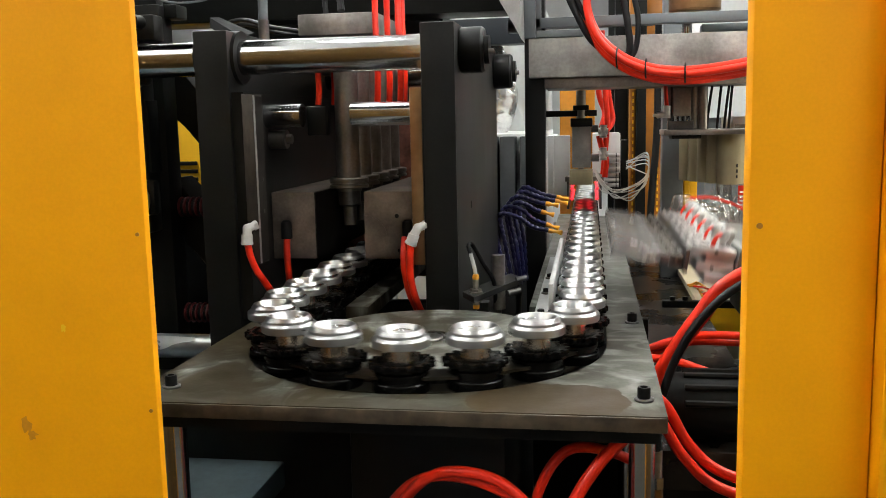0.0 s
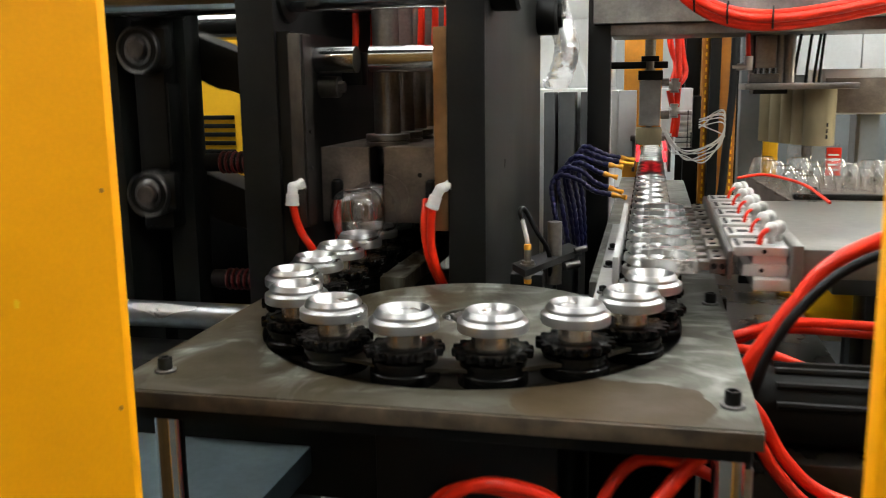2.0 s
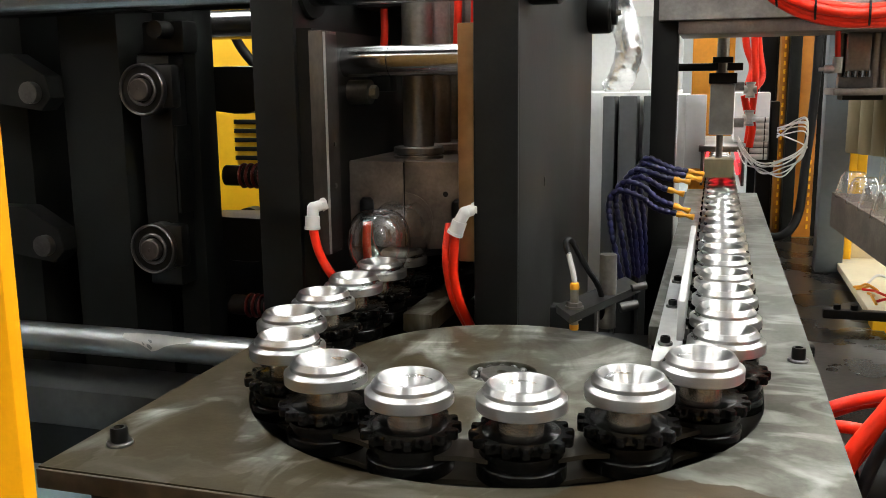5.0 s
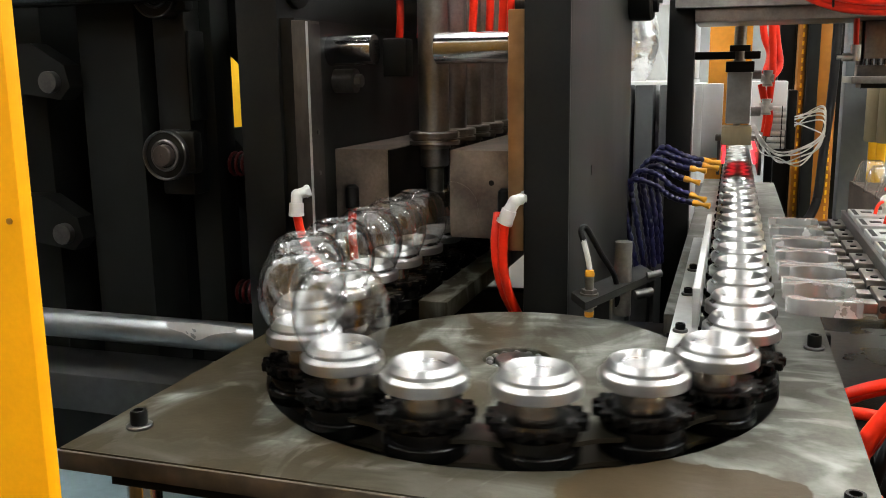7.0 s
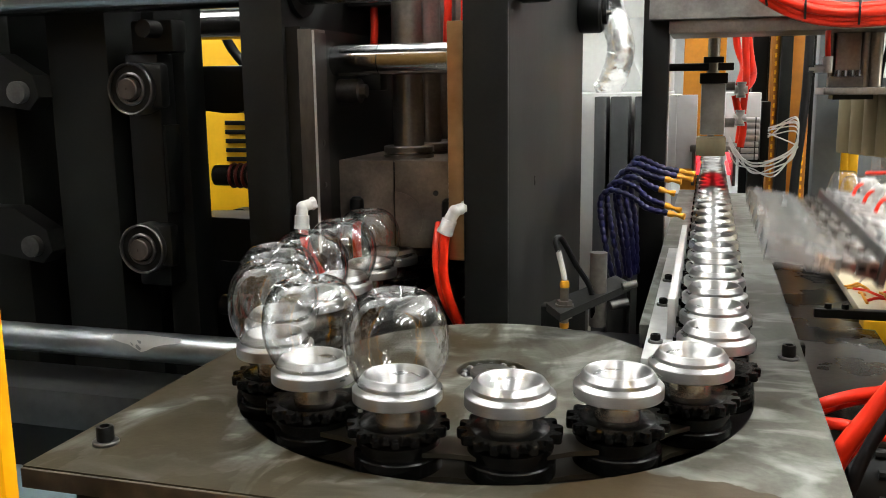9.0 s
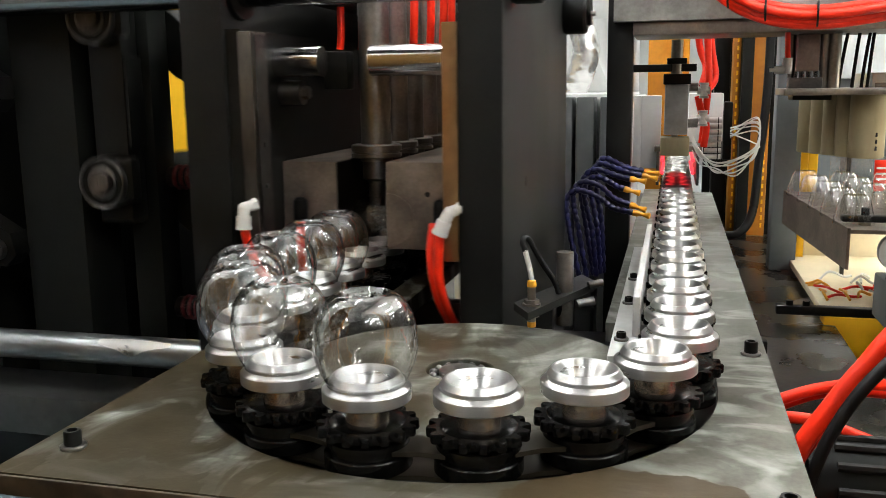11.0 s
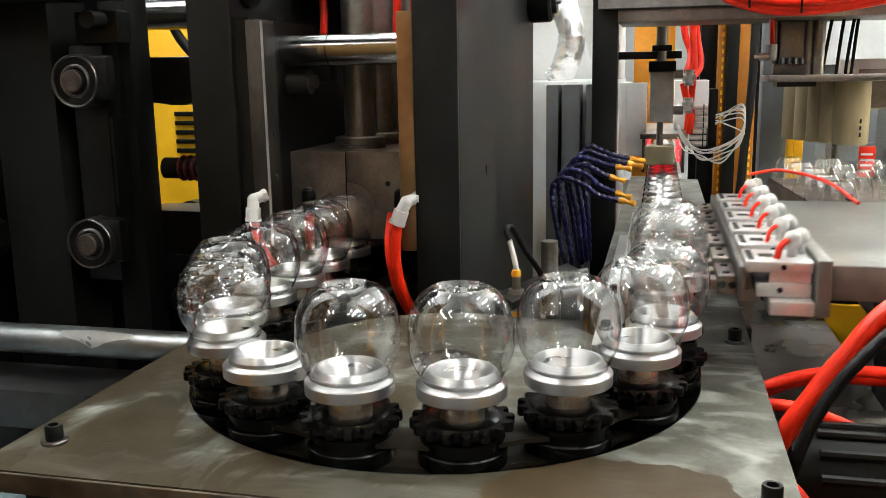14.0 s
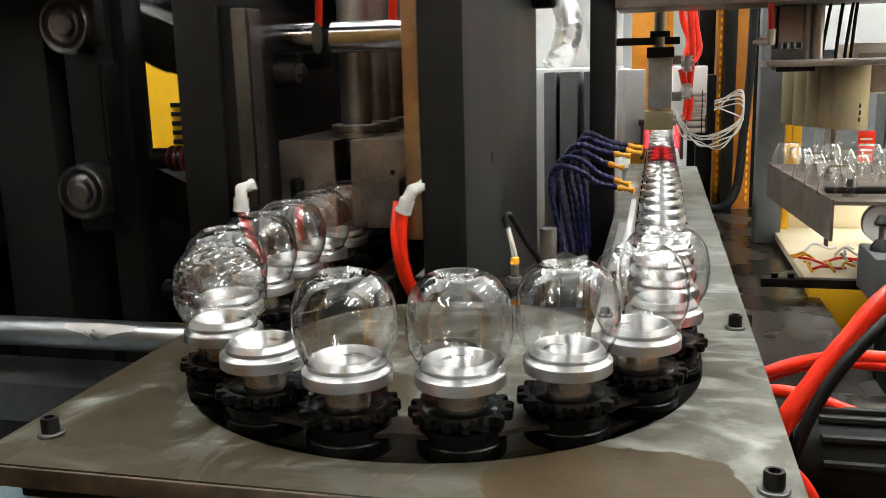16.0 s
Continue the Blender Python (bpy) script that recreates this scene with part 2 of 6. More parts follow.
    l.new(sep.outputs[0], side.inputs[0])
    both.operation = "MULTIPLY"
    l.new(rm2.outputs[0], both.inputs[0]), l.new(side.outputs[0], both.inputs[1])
    # a wet brown band along the front edge
    wy, band, most = n.new("ShaderNodeMath"), n.new("ShaderNodeMapRange"), n.new("ShaderNodeMath")
    wy.operation, most.operation = "MULTIPLY_ADD", "MAXIMUM"
    wy.inputs[1].default_value = 0.16
    l.new(sm2.outputs[0], wy.inputs[0]), l.new(sep.outputs[1], wy.inputs[2])
    band.inputs[1].default_value, band.inputs[2].default_value, band.inputs[3].default_value, band.inputs[4].default_value = -0.295, -0.255, 0.85, 0.0
    l.new(wy.outputs[0], band.inputs[0])
    l.new(band.outputs[0], most.inputs[0]), l.new(both.outputs[0], most.inputs[1])
    # pale dried residue in cloudy patches
    cl, rc, mc, mpc = n.new("ShaderNodeTexNoise"), n.new("ShaderNodeMapRange"), n.new("ShaderNodeMix"), n.new("ShaderNodeMapping")
    mpc.inputs["Scale"].default_value, mpc.inputs["Rotation"].default_value, mpc.inputs["Location"].default_value = (4.0, 7.5, 1.0), (0, 0, -0.5), (1.7, 0.4, 0.0)
    l.new(wide.outputs[0], mpc.inputs[0]), l.new(mpc.outputs[0], cl.inputs[0])
    cl.inputs["Scale"].default_value, cl.inputs["Detail"].default_value, cl.inputs["Distortion"].default_value = 1.4, 8.0, 1.8
    rc.inputs[1].default_value, rc.inputs[2].default_value, rc.inputs[3].default_value, rc.inputs[4].default_value = 0.49, 0.64, 0.0, 0.85
    l.new(cl.outputs[0], rc.inputs[0])
    mc.data_type = "RGBA"
    mc.inputs["B"].default_value = (0.30, 0.31, 0.285, 1)
    # paler with y: the far end's reflection is put into the colour
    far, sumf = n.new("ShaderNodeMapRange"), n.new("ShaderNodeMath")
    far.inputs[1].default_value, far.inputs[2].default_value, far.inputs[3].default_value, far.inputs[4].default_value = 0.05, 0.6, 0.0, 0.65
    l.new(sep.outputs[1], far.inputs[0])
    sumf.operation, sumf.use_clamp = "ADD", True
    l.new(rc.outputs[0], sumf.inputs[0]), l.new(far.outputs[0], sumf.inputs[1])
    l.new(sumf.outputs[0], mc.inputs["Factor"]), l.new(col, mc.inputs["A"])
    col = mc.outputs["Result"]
    l.new(most.outputs[0], mx2.inputs["Factor"]), l.new(col, mx2.inputs["A"])
    col = mx2.outputs["Result"]
    mx = n.new("ShaderNodeMix")
    mx.data_type = "RGBA"
    mx.inputs["B"].default_value = (0.045, 0.030, 0.014, 1)
    l.new(st.outputs[0], mx.inputs["Factor"]), l.new(col, mx.inputs["A"])
    l.new(mx.outputs["Result"], b.inputs["Base Color"])
    return m


TABLE = table_material()


# ---- mesh helpers ----
def finish(bm, smooth=False):
    bmesh.ops.recalc_face_normals(bm, faces=bm.faces)
    if smooth:
        for f in bm.faces:
            f.smooth = True
    return bm


def box(bm, x0, x1, y0, y1, z0, z1, bevel=0.0):
    m = Matrix.Translation(((x0 + x1) / 2, (y0 + y1) / 2, (z0 + z1) / 2)) @ Matrix.Diagonal((x1 - x0, y1 - y0, z1 - z0, 1))
    r = bmesh.ops.create_cube(bm, size=1, matrix=m)
    if bevel:
        edges = list({e for v in r["verts"] for e in v.link_edges})
        bmesh.ops.bevel(bm, geom=edges, offset=bevel, segments=2, affect="EDGES", profile=0.5)
    return bm


def rod(bm, a, b, r, seg=24, r2=None):
    a, b = Vector(a), Vector(b)
    d = b - a
    m = Matrix.Translation((a + b) / 2) @ d.to_track_quat("Z", "Y").to_matrix().to_4x4()
    res = bmesh.ops.create_cone(bm, cap_ends=True, segments=seg, radius1=r, radius2=r if r2 is None else r2, depth=d.length, matrix=m)
    for f in {f for v in res["verts"] for f in v.link_faces}:
        f.smooth = len(f.verts) == 4
    return bm


def lathe(bm, profile, seg=40, m=None):
    """Turns (radius, height) pairs about z."""
    m = m or Matrix.Identity(4)
    rings = []
    for r, z in profile:
        if r < 1e-6:
            rings.append([bm.verts.new(m @ Vector((0, 0, z)))])
        else:
            rings.append([bm.verts.new(m @ Vector((r * math.cos(2 * math.pi * i / seg), r * math.sin(2 * math.pi * i / seg), z))) for i in range(seg)])
    for a, b in zip(rings, rings[1:]):
        for i in range(seg):
            j = (i + 1) % seg
            if len(a) == 1 and len(b) == 1:
                continue
            vs = [a[0], b[i], b[j]] if len(a) == 1 else [a[i], a[j], b[0]] if len(b) == 1 else [a[i], a[j], b[j], b[i]]
            bm.faces.new(vs).smooth = True
    return bm


def prism(bm, outline, z0, z1):
    """A flat plate: an outline of (x, y) pairs between two heights."""
    vs = [bm.verts.new((x, y, z0)) for x, y in outline]
    f = bm.faces.new(vs)
    top = bmesh.ops.extrude_face_region(bm, geom=[f])
    bmesh.ops.translate(bm, vec=(0, 0, z1 - z0), verts=[v for v in top["geom"] if isinstance(v, bmesh.types.BMVert)])
    return bm


def spline(points, n=10):
    """A smooth run of points through the given ones."""
    ps = [Vector(p) for p in points]
    ps = [ps[0] * 2 - ps[1], *ps, ps[-1] * 2 - ps[-2]]
    out = []
    for i in range(1, len(ps) - 2):
        for k in range(n):
            t = k / n
            a, b, c, d = ps[i - 1: i + 3]
            out.append(0.5 * ((2 * b) + (c - a) * t + (2 * a - 5 * b + 4 * c - d) * t * t + (3 * b - a - 3 * c + d) * t ** 3))
    out.append(ps[-2])
    return out


def hose(bm, points, r, seg=10, n=8):
    pts = spline(points, n)
    rings = []
    up = Vector((0.13, 0.31, 0.94))
    for i, p in enumerate(pts):
        t = (pts[min(i + 1, len(pts) - 1)] - pts[max(i - 1, 0)]).normalized()
        u = (up - t * up.dot(t))
        u = u.normalized() if u.length > 1e-4 else t.orthogonal().normalized()
        w = t.cross(u)
        rings.append([bm.verts.new(p + u * r * math.cos(2 * math.pi * k / seg) + w * r * math.sin(2 * math.pi * k / seg)) for k in range(seg)])
    for a, b in zip(rings, rings[1:]):
        for k in range(seg):
            bm.faces.new([a[k], a[(k + 1) % seg], b[(k + 1) % seg], b[k]]).smooth = True
    bm.faces.new(list(reversed(rings[0]))), bm.faces.new(rings[-1])
    return bm


def mesh_of(name, bm, mat, crease=32):
    finish(bm)
    me = bpy.data.meshes.new(name)
    bm.to_mesh(me)
    bm.free()
    me.set_sharp_from_angle(angle=radians(crease))
    me.materials.append(mat)
    return me


def part(name, bm, mat, parent, label="", crease=32):
    ob = new(name, mesh_of(name, bm, mat, crease))
    ob.parent = parent
    return tagged(ob, label)


def single(name, bm, mat, label, category, group="", kind=""):
    return tagged(new(name, mesh_of(name, bm, mat)), label, category, group, kind)


def thing(name, label, category, group="", at=(0, 0, 0), kind=""):
    ob = new(name)
    ob.empty_display_size = 0.05
    ob.location = at
    return tagged(ob, label, category, group, kind)


def B():
    return bmesh.new()


def socket_bolt(at, r=0.012, h=0.024, label="black socket head bolt with washer in a steel plate", group=""):
    e = thing("socket_bolt", label, "bolt", group, at)
    bm = B()
    lathe(bm, [(0, -0.012), (r * 0.5, -0.012), (r * 0.5, 0.0), (r * 1.45, 0.0), (r * 1.5, 0.001), (r * 1.5, 0.003), (r * 1.4, 0.004), (r * 0.9, 0.004)], 24)
    part("washer", bm, STEELDARK, e, "worn steel washer")
    bm = B()
    lathe(bm, [(0, 0.004), (r * 0.95, 0.004), (r, 0.006), (r, h - 0.002), (r * 0.9, h), (r * 0.6, h), (r * 0.55, h - 0.008), (0, h - 0.008)], 24)
    part("head", bm, BLACK, e)
    return e


# ---- the hall ----
ZT = 1.036      # top of the chain wheel
ZP = 1.026      # top of the steel table
PITCH, R = 0.1143, 0.2772
STEP = 2 * math.asin(PITCH / 2 / R)
COUNT = 76
LINE = (COUNT - 2 * math.pi / STEP) / 2 * PITCH


def hall():
    bm = B()
    box(bm, -9, 9, -8, 11, -0.2, 0.0)
    single("floor", bm, CONCRETE, "grey painted concrete hall floor", "floor", kind="structure")
    for name, d in (("wall_north", (-9, 9, 11, 11.2, 0, 4.2)), ("wall_south", (-9, 9, -8.2, -8, 0, 4.2)), ("wall_west", (-9.2, -9, -8, 11, 0, 4.2)), ("wall_east", (9, 9.2, -8, 11, 0, 4.2))):
        bm = B()
        box(bm, *d)
        single(name, bm, WHITEPAINT if name == "wall_north" else GREYWALL, "plain white painted hall wall" if name == "wall_north" else "plain pale grey painted hall wall", "wall", kind="structure")
    bm = B()
    box(bm, -9, 9, -8, 11, 4.2, 4.4)
    single("ceiling", bm, WHITEPAINT, "plain white hall ceiling", "ceiling", kind="structure")
    e = thing("ceiling_light", "long white fluorescent light hung from the hall ceiling", "ceiling light", "hall lights")
    bm = B()
    box(bm, -0.11, 0.11, -0.66, 0.66, 0.012, 0.07, 0.01)
    part("housing", bm, WHITEPAINT, e)
    bm = B()
    box(bm, -0.05, 0.05, -0.45, 0.45, 0.0, 0.011)
    part("diffuser", bm, TUBEGLOW, e, "glowing white diffuser")
    bm = B()
    box(bm, -0.004, 0.004, -0.4, -0.39, 0.07, 0.75)
    part("hanger", bm, STEEL, e)
    places = [(x, y) for x, y in FAR] + [(n[0], n[1]) for n in NEAR]
    e.location = (*places[0], 3.45)
    for x, y in places[1:]:
        copy_thing(e, pose(x, y, 3.45))


def guards():
    """Yellow sheet-metal guards on both sides of the opening."""
    e = thing("machine_guard", "scuffed yellow painted sheet metal machine guard beside the opening", "guard", "machine guards", (-0.620, -0.562, 0))
    bm = B()
    box(bm, -0.9, 0.379, -0.014, 0.0, 0.0, 2.3, 0.002)
    part("panel", bm, YELLOW, e)
    # unseen sheet added to dim the yellow that the metal parts reflect
    bm = B()
    box(bm, -0.88, 0.355, 0.001, 0.004, 0.01, 2.29)
    part("reflection_dimmer", bm, DIMMER, e, "unseen dull brown sheet added to dim yellow reflections")
    random.seed(12)
    for sx, sz, r, mat, lab in ((0.196, 1.050, 0.013, COPPER, "small brown smear"), (0.204, 1.039, 0.009, COPPER, "small brown smear"), (0.259, 1.180, 0.006, BRIGHT_YELLOW, "faint pale scuff")):
        bm = B()
        vs = [bm.verts.new((sx + r * random.uniform(0.35, 1.0) * math.cos(k * 0.45), -0.0143, sz + r * 1.2 * random.uniform(0.35, 1.0) * math.sin(k * 0.45))) for k in range(14)]
        f0 = bm.faces.new(vs)
        top = bmesh.ops.extrude_face_region(bm, geom=[f0])
        bmesh.ops.translate(bm, vec=(0, 0.0002, 0), verts=[q for q in top["geom"] if isinstance(q, bmesh.types.BMVert)])
        part("smear", bm, SMEAR if mat is COPPER else mat, e, lab)
    for z, x in ((1.299, 0.369), (1.076, 0.371), (0.86, 0.371)):
        bm = B()
        rod(bm, (x, -0.0155, z), (x, -0.010, z), 0.0024, 12)
        part("rivet", bm, ORANGE, e)
    e = thing("machine_guard", "yellow painted sheet metal machine guard with a folded edge strip", "guard", "machine guards", (0.606, -0.555, 0))
    bm = B()
    box(bm, -0.138, 0.0, 0.0, 0.04, 0.0, 2.3, 0.003)
    part("panel", bm, YELLOW, e)
    bm = B()
    box(bm, 0.001, 1.0, -0.03, 0.04, 0.0, 2.3, 0.004)
    part("edge_strip", bm, YELLOW, e)
    # the same unseen dimming sheet behind this guard
    bm = B()
    box(bm, -0.12, 0.98, 0.041, 0.044, 0.01, 2.29)
    part("reflection_dimmer", bm, DIMMER, e, "unseen dull brown sheet added to dim yellow reflections")
    bm = B()
    rod(bm, (-0.126, -0.0015, 1.305), (-0.126, 0.01, 1.305), 0.0034, 12)
    part("rivet", bm, ORANGE, e)


# ---- table, drive wheel, chain ----
def table():
    e = thing("steel_table", "thick ground steel table plate with oil stains on chrome legs", "machine table", at=(0, 0, ZP))
    arc = [(0.3245 * math.sin(a), 0.001 - 0.3245 * math.cos(a)) for a in [math.radians(90 - 4 * i) for i in range(46)]]
    outline = [(-0.396, -0.391), (0.3985, -0.391), (0.4005, 2.18), (0.3265, 2.18), (0.3255, 0.02), *arc, (-0.3245, 0.235), (-0.396, 0.235)]
    bm = B()
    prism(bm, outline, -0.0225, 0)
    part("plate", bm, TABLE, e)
    bm = B()
    box(bm, -0.3955, 0.398, -0.3955, -0.3915, -0.0220, -0.0012, 0.001)
    part("front_edge", bm, EDGEBROWN, e, "front edge with a warm brown reflection in its colour")
    bm = B()
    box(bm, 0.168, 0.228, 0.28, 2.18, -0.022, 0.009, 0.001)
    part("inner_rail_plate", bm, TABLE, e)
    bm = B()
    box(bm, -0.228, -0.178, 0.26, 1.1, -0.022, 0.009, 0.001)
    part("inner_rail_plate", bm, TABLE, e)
    bm = B()
    box(bm, -0.36, 0.39, -0.36, 0.2, -0.05, -0.032)
    box(bm, 0.18, 0.39, 0.2, 2.18, -0.05, -0.032)
    part("groove_floor", bm, BLACK, e, "black plate under the chain groove")
    for x in (-0.350, 0.369):
        for y in (-0.32,) if x < 0 else (-0.32, 0.178, 1.2):
            bm = B()
            rod(bm, (x, y, -ZP), (x, y, -0.0225), 0.019, 28)
            part("leg", bm, CHROME, e, "polished chrome leg")
    for x, y in ((-0.350, -0.320), (0.371, -0.319), (0.377, 0.179)):
        socket_bolt((x, y, ZP), 0.0095, 0.020, group="table bolts")


def drive_wheel():
    e = thing("drive_wheel", "flat steel chain wheel with a bearing in its hub", "chain wheel", at=(0, 0, ZT))
    bm = B()
    lathe(bm, [(0.045, -0.012), (0.045, -0.001), (0.046, 0.0), (0.234, 0.0), (0.235, -0.002), (0.235, -0.03), (0.045, -0.03), (0.045, -0.012)], 96)
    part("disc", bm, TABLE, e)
    bm = B()
    lathe(bm, [(0, -0.03), (0.0447, -0.03), (0.0447, -0.012), (0.0, -0.012)], 40)
    part("recess", bm, BLACK, e)
    bm = B()
    lathe(bm, [(0, -0.005), (0.006, -0.005), (0.007, 0.0), (0.0265, 0.0), (0.028, -0.002), (0.028, -0.012), (0, -0.012)], 40)
    part("hub_cap", bm, STEEL, e, "bright steel hub cap")
    for i in range(14):
        a = 2 * math.pi * i / 14
        bm = B()
        bmesh.ops.create_icosphere(bm, subdivisions=2, radius=0.0055, matrix=Matrix.Translation((0.0362 * math.cos(a), 0.0362 * math.sin(a), -0.0065)))
        part("bearing_ball", bm, STEELDARK, e)
    bm = B()
    rod(bm, (0, 0, -0.5), (0, 0, -0.03), 0.09, 32)
    part("drive_shaft", bm, BLACK, e)


def spindle():
    e = thing("chain_spindle", "black toothed chain spindle carrying a turned aluminium bottle holder", "chain spindle", "chain spindles")
    bm = B()
    lathe(bm, [(0, -0.0165), (0.0440, -0.0165), (0.0455, -0.0150), (0.0455, -0.0012), (0.0442, 0.0002), (0.0400, 0.0002), (0.0395, 0.009), (0.0430, 0.009), (0.0430, 0.0145), (0.0415, 0.0155), (0, 0.0155)], 36)
    part("base_disc", bm, OILBLACK, e)
    bm = B()
    lathe(bm, [(0.036, 0.0155), (0.036, 0.030), (0.022, 0.030)], 24)
    part("hub", bm, OILBLACK, e)

    def sprocket(z):
        out = []
        n = 16
        for i in range(n):
            a = 2 * math.pi * i / n
            w = math.pi / n
            for da, r in ((-0.88, 0.0444), (-0.68, 0.0452), (-0.52, 0.0474), (-0.44, 0.0505), (-0.30, 0.0523), (-0.10, 0.0530), (0.10, 0.0530), (0.30, 0.0523), (0.44, 0.0505), (0.52, 0.0474), (0.68, 0.0452), (0.88, 0.0444)):
                out.append((r * math.cos(a + da * w), r * math.sin(a + da * w)))
        bm = B()
        # the teeth are chamfered above and below
        layers = [(z, 0.985), (z + 0.0015, 1.0), (z + 0.0085, 1.0), (z + 0.0100, 0.985)]
        rings = [[bm.verts.new((x * k, y * k, h)) for x, y in out] for h, k in layers]
        for p, q in zip(rings, rings[1:]):
            for i in range(len(out)):
                j = (i + 1) % len(out)
                bm.faces.new([p[i], p[j], q[j], q[i]])
        bm.faces.new(list(reversed(rings[0]))), bm.faces.new(rings[-1])
        return bm
    part("sprocket", sprocket(0.0205), OILBLACK, e)
    bm = B()
    lathe(bm, [(0.021, 0.0300), (0.0385, 0.0300), (0.0395, 0.0306), (0.0385, 0.0312), (0.021, 0.0312)], 36)
    part("top_washer", bm, OILBLACK, e)
    bm = B()
    lathe(bm, [(0, 0.0537), (0.0446, 0.0537), (0.0456, 0.0547), (0.0456, 0.0657), (0.0446, 0.0669), (0.0402, 0.0693), (0.0388, 0.0697), (0.0388, 0.0737), (0.0346, 0.0797), (0.0338, 0.0801), (0.0320, 0.0801), (0.0313, 0.0795),
               (0.0165, 0.0570), (0.0, 0.0570)], 64)
    cup_part = part("bottle_holder", bm, ALU, e, "bright turned aluminium cup with a conical bore", 12)
    # neck in its own material: the warm reflection is put into the colour
    bm = B()
    lathe(bm, [(0, 0.0308), (0.0215, 0.0308), (0.0225, 0.0316), (0.0225, 0.0534), (0, 0.0534)], 48)
    part("neck", bm, NECKALU, cup_part, "neck under the cup with a warm reflection in its colour")
    return e


NECKALU = material("warm_neck_aluminium", (0.78, 0.68, 0.56), 0.25, 0.85, vary=0.18, scale=20, bump=0.03, grain=220, stretch=(1, 1, 5))
LINKSTEEL = material("oiled_link_steel", (0.045, 0.038, 0.026), 0.3, 0.5, vary=0.2, scale=20)


def chain_link():
    e = thing("chain_link", "black steel chain link plates between two spindles", "chain link", "chain links")
    out = [(-0.06, -0.02), (-0.03, -0.026), (0, -0.022), (0.03, -0.026), (0.06, -0.02), (0.06, 0.02), (0.03, 0.026), (0, 0.022), (-0.03, 0.026), (-0.06, 0.02)]
    for z in (0.0025, -0.022):
        bm = B()
        prism(bm, out, z, z + 0.005)
        part("plate", bm, LINKSTEEL, e)
    return e


def path(u):
    """A place on the chain, u pitches on from the front of the wheel: x, y and the heading in degrees."""
    u = u % COUNT
    half = math.pi / 2 / STEP
    n = LINE / PITCH
    if u < half:
        a = u * STEP
        return R * math.sin(a), -R * math.cos(a), math.degrees(a)
    if u < half + n:
        return R, (u - half) * PITCH, 90.0
    if u < 3 * half + n:
        a = (u - half - n) * STEP
        return R * math.cos(a), LINE + R * math.sin(a), 90 + math.degrees(a)
    if u < 3 * half + 2 * n:
        return -R, LINE - (u - 3 * half - n) * PITCH, 270.0
    a = (COUNT - u) * STEP
    return -R * math.sin(a), -R * math.cos(a), -math.degrees(a)


STOPS = ((1.70, 0.0), (7.295, 6.0), (12.895, 12.0))


def advance(t):
    """How many pitches the chain has gone on by."""
    for stop, s in STOPS:
        if t <= stop + 0.06:
            start = stop - 6 / 3.32
            if t <= start - 0.06:
                return s - 6
            d = min(max(t, start), stop)
            f = (d - start) * 3.32
            return s - 6 + f
    return 12.0


def chain_times():
    ts = {0.0, 16.0}
    for stop, s in STOPS:
        start = stop - 6 / 3.32
        ts |= {round(start - 0.05, 3), round(stop + 0.05, 3)}
        k = start + 0.04
        while k < stop:
            ts.add(round(k, 3))
            k += 0.1
    return sorted(t for t in ts if 0 <= t <= 16)


def jar(mat, label, dimpled=False):
    e = thing("plastic_jar", label, "jar", "blown jars")
    up = Matrix.Translation((0, 0, 0.0015))
    outer = [(0.0398, 0.0690), (0.0418, 0.0730), (0.0456, 0.0800), (0.0505, 0.0915), (0.0530, 0.1050), (0.0532, 0.1160), (0.0520, 0.1280), (0.0490, 0.1390), (0.0445, 0.1480), (0.0380, 0.1560), (0.0315, 0.1607), (0.0275, 0.1625)]
    smooth_wall = [(p.x, p.z) for p in spline([(r, 0, z) for r, z in outer], 3)]
    bm = B()
    lathe(bm, smooth_wall, 56)
    if dimpled:
        bm.free()
        bm = B()
        lathe(bm, [(p.x, p.z) for p in spline([(r, 0, z) for r, z in outer], 4)], 52)
        random.seed(21)
        for v in bm.verts:
            if v.co.z > 0.085:
                k = random.uniform(-0.0017, 0.0017)
                v.co += Vector((v.co.x, v.co.y, 0)).normalized() * k + Vector((0, 0, random.uniform(-0.0008, 0.0008)))
        for f in bm.faces:
            f.smooth = f.calc_center_median().z < 0.088
    bm.transform(up)
    part("body", bm, mat, e)
    bm = B()
    lathe(bm, [(0.0285, 0.1622), (0.0270, 0.1628), (0.0252, 0.1622), (0.0236, 0.1608), (0.0222, 0.1590), (0.0202, 0.1580), (0.0178, 0.1575), (0.0153, 0.1582), (0.0132, 0.1590), (0.0108, 0.1585), (0.0083, 0.1565), (0.005, 0.1560), (0.0, 0.1580)], 34)
    random.seed(4)
    for v in bm.verts:
        if math.hypot(v.co.x, v.co.y) < 0.026:
            v.co.z += random.uniform(-0.0012, 0.0012)
    for f in bm.faces:
        f.smooth = False
    bm.transform(up)
    part("crinkled_base", bm, JAR, e, "crinkled clear base")
    bm = B()
    lathe(bm, [(0.0396, 0.0688), (0.0408, 0.0692), (0.0410, 0.0712), (0.0400, 0.0722)], 48)
    bm.transform(up)
    part("neck_ring", bm, mat, e)
    return e


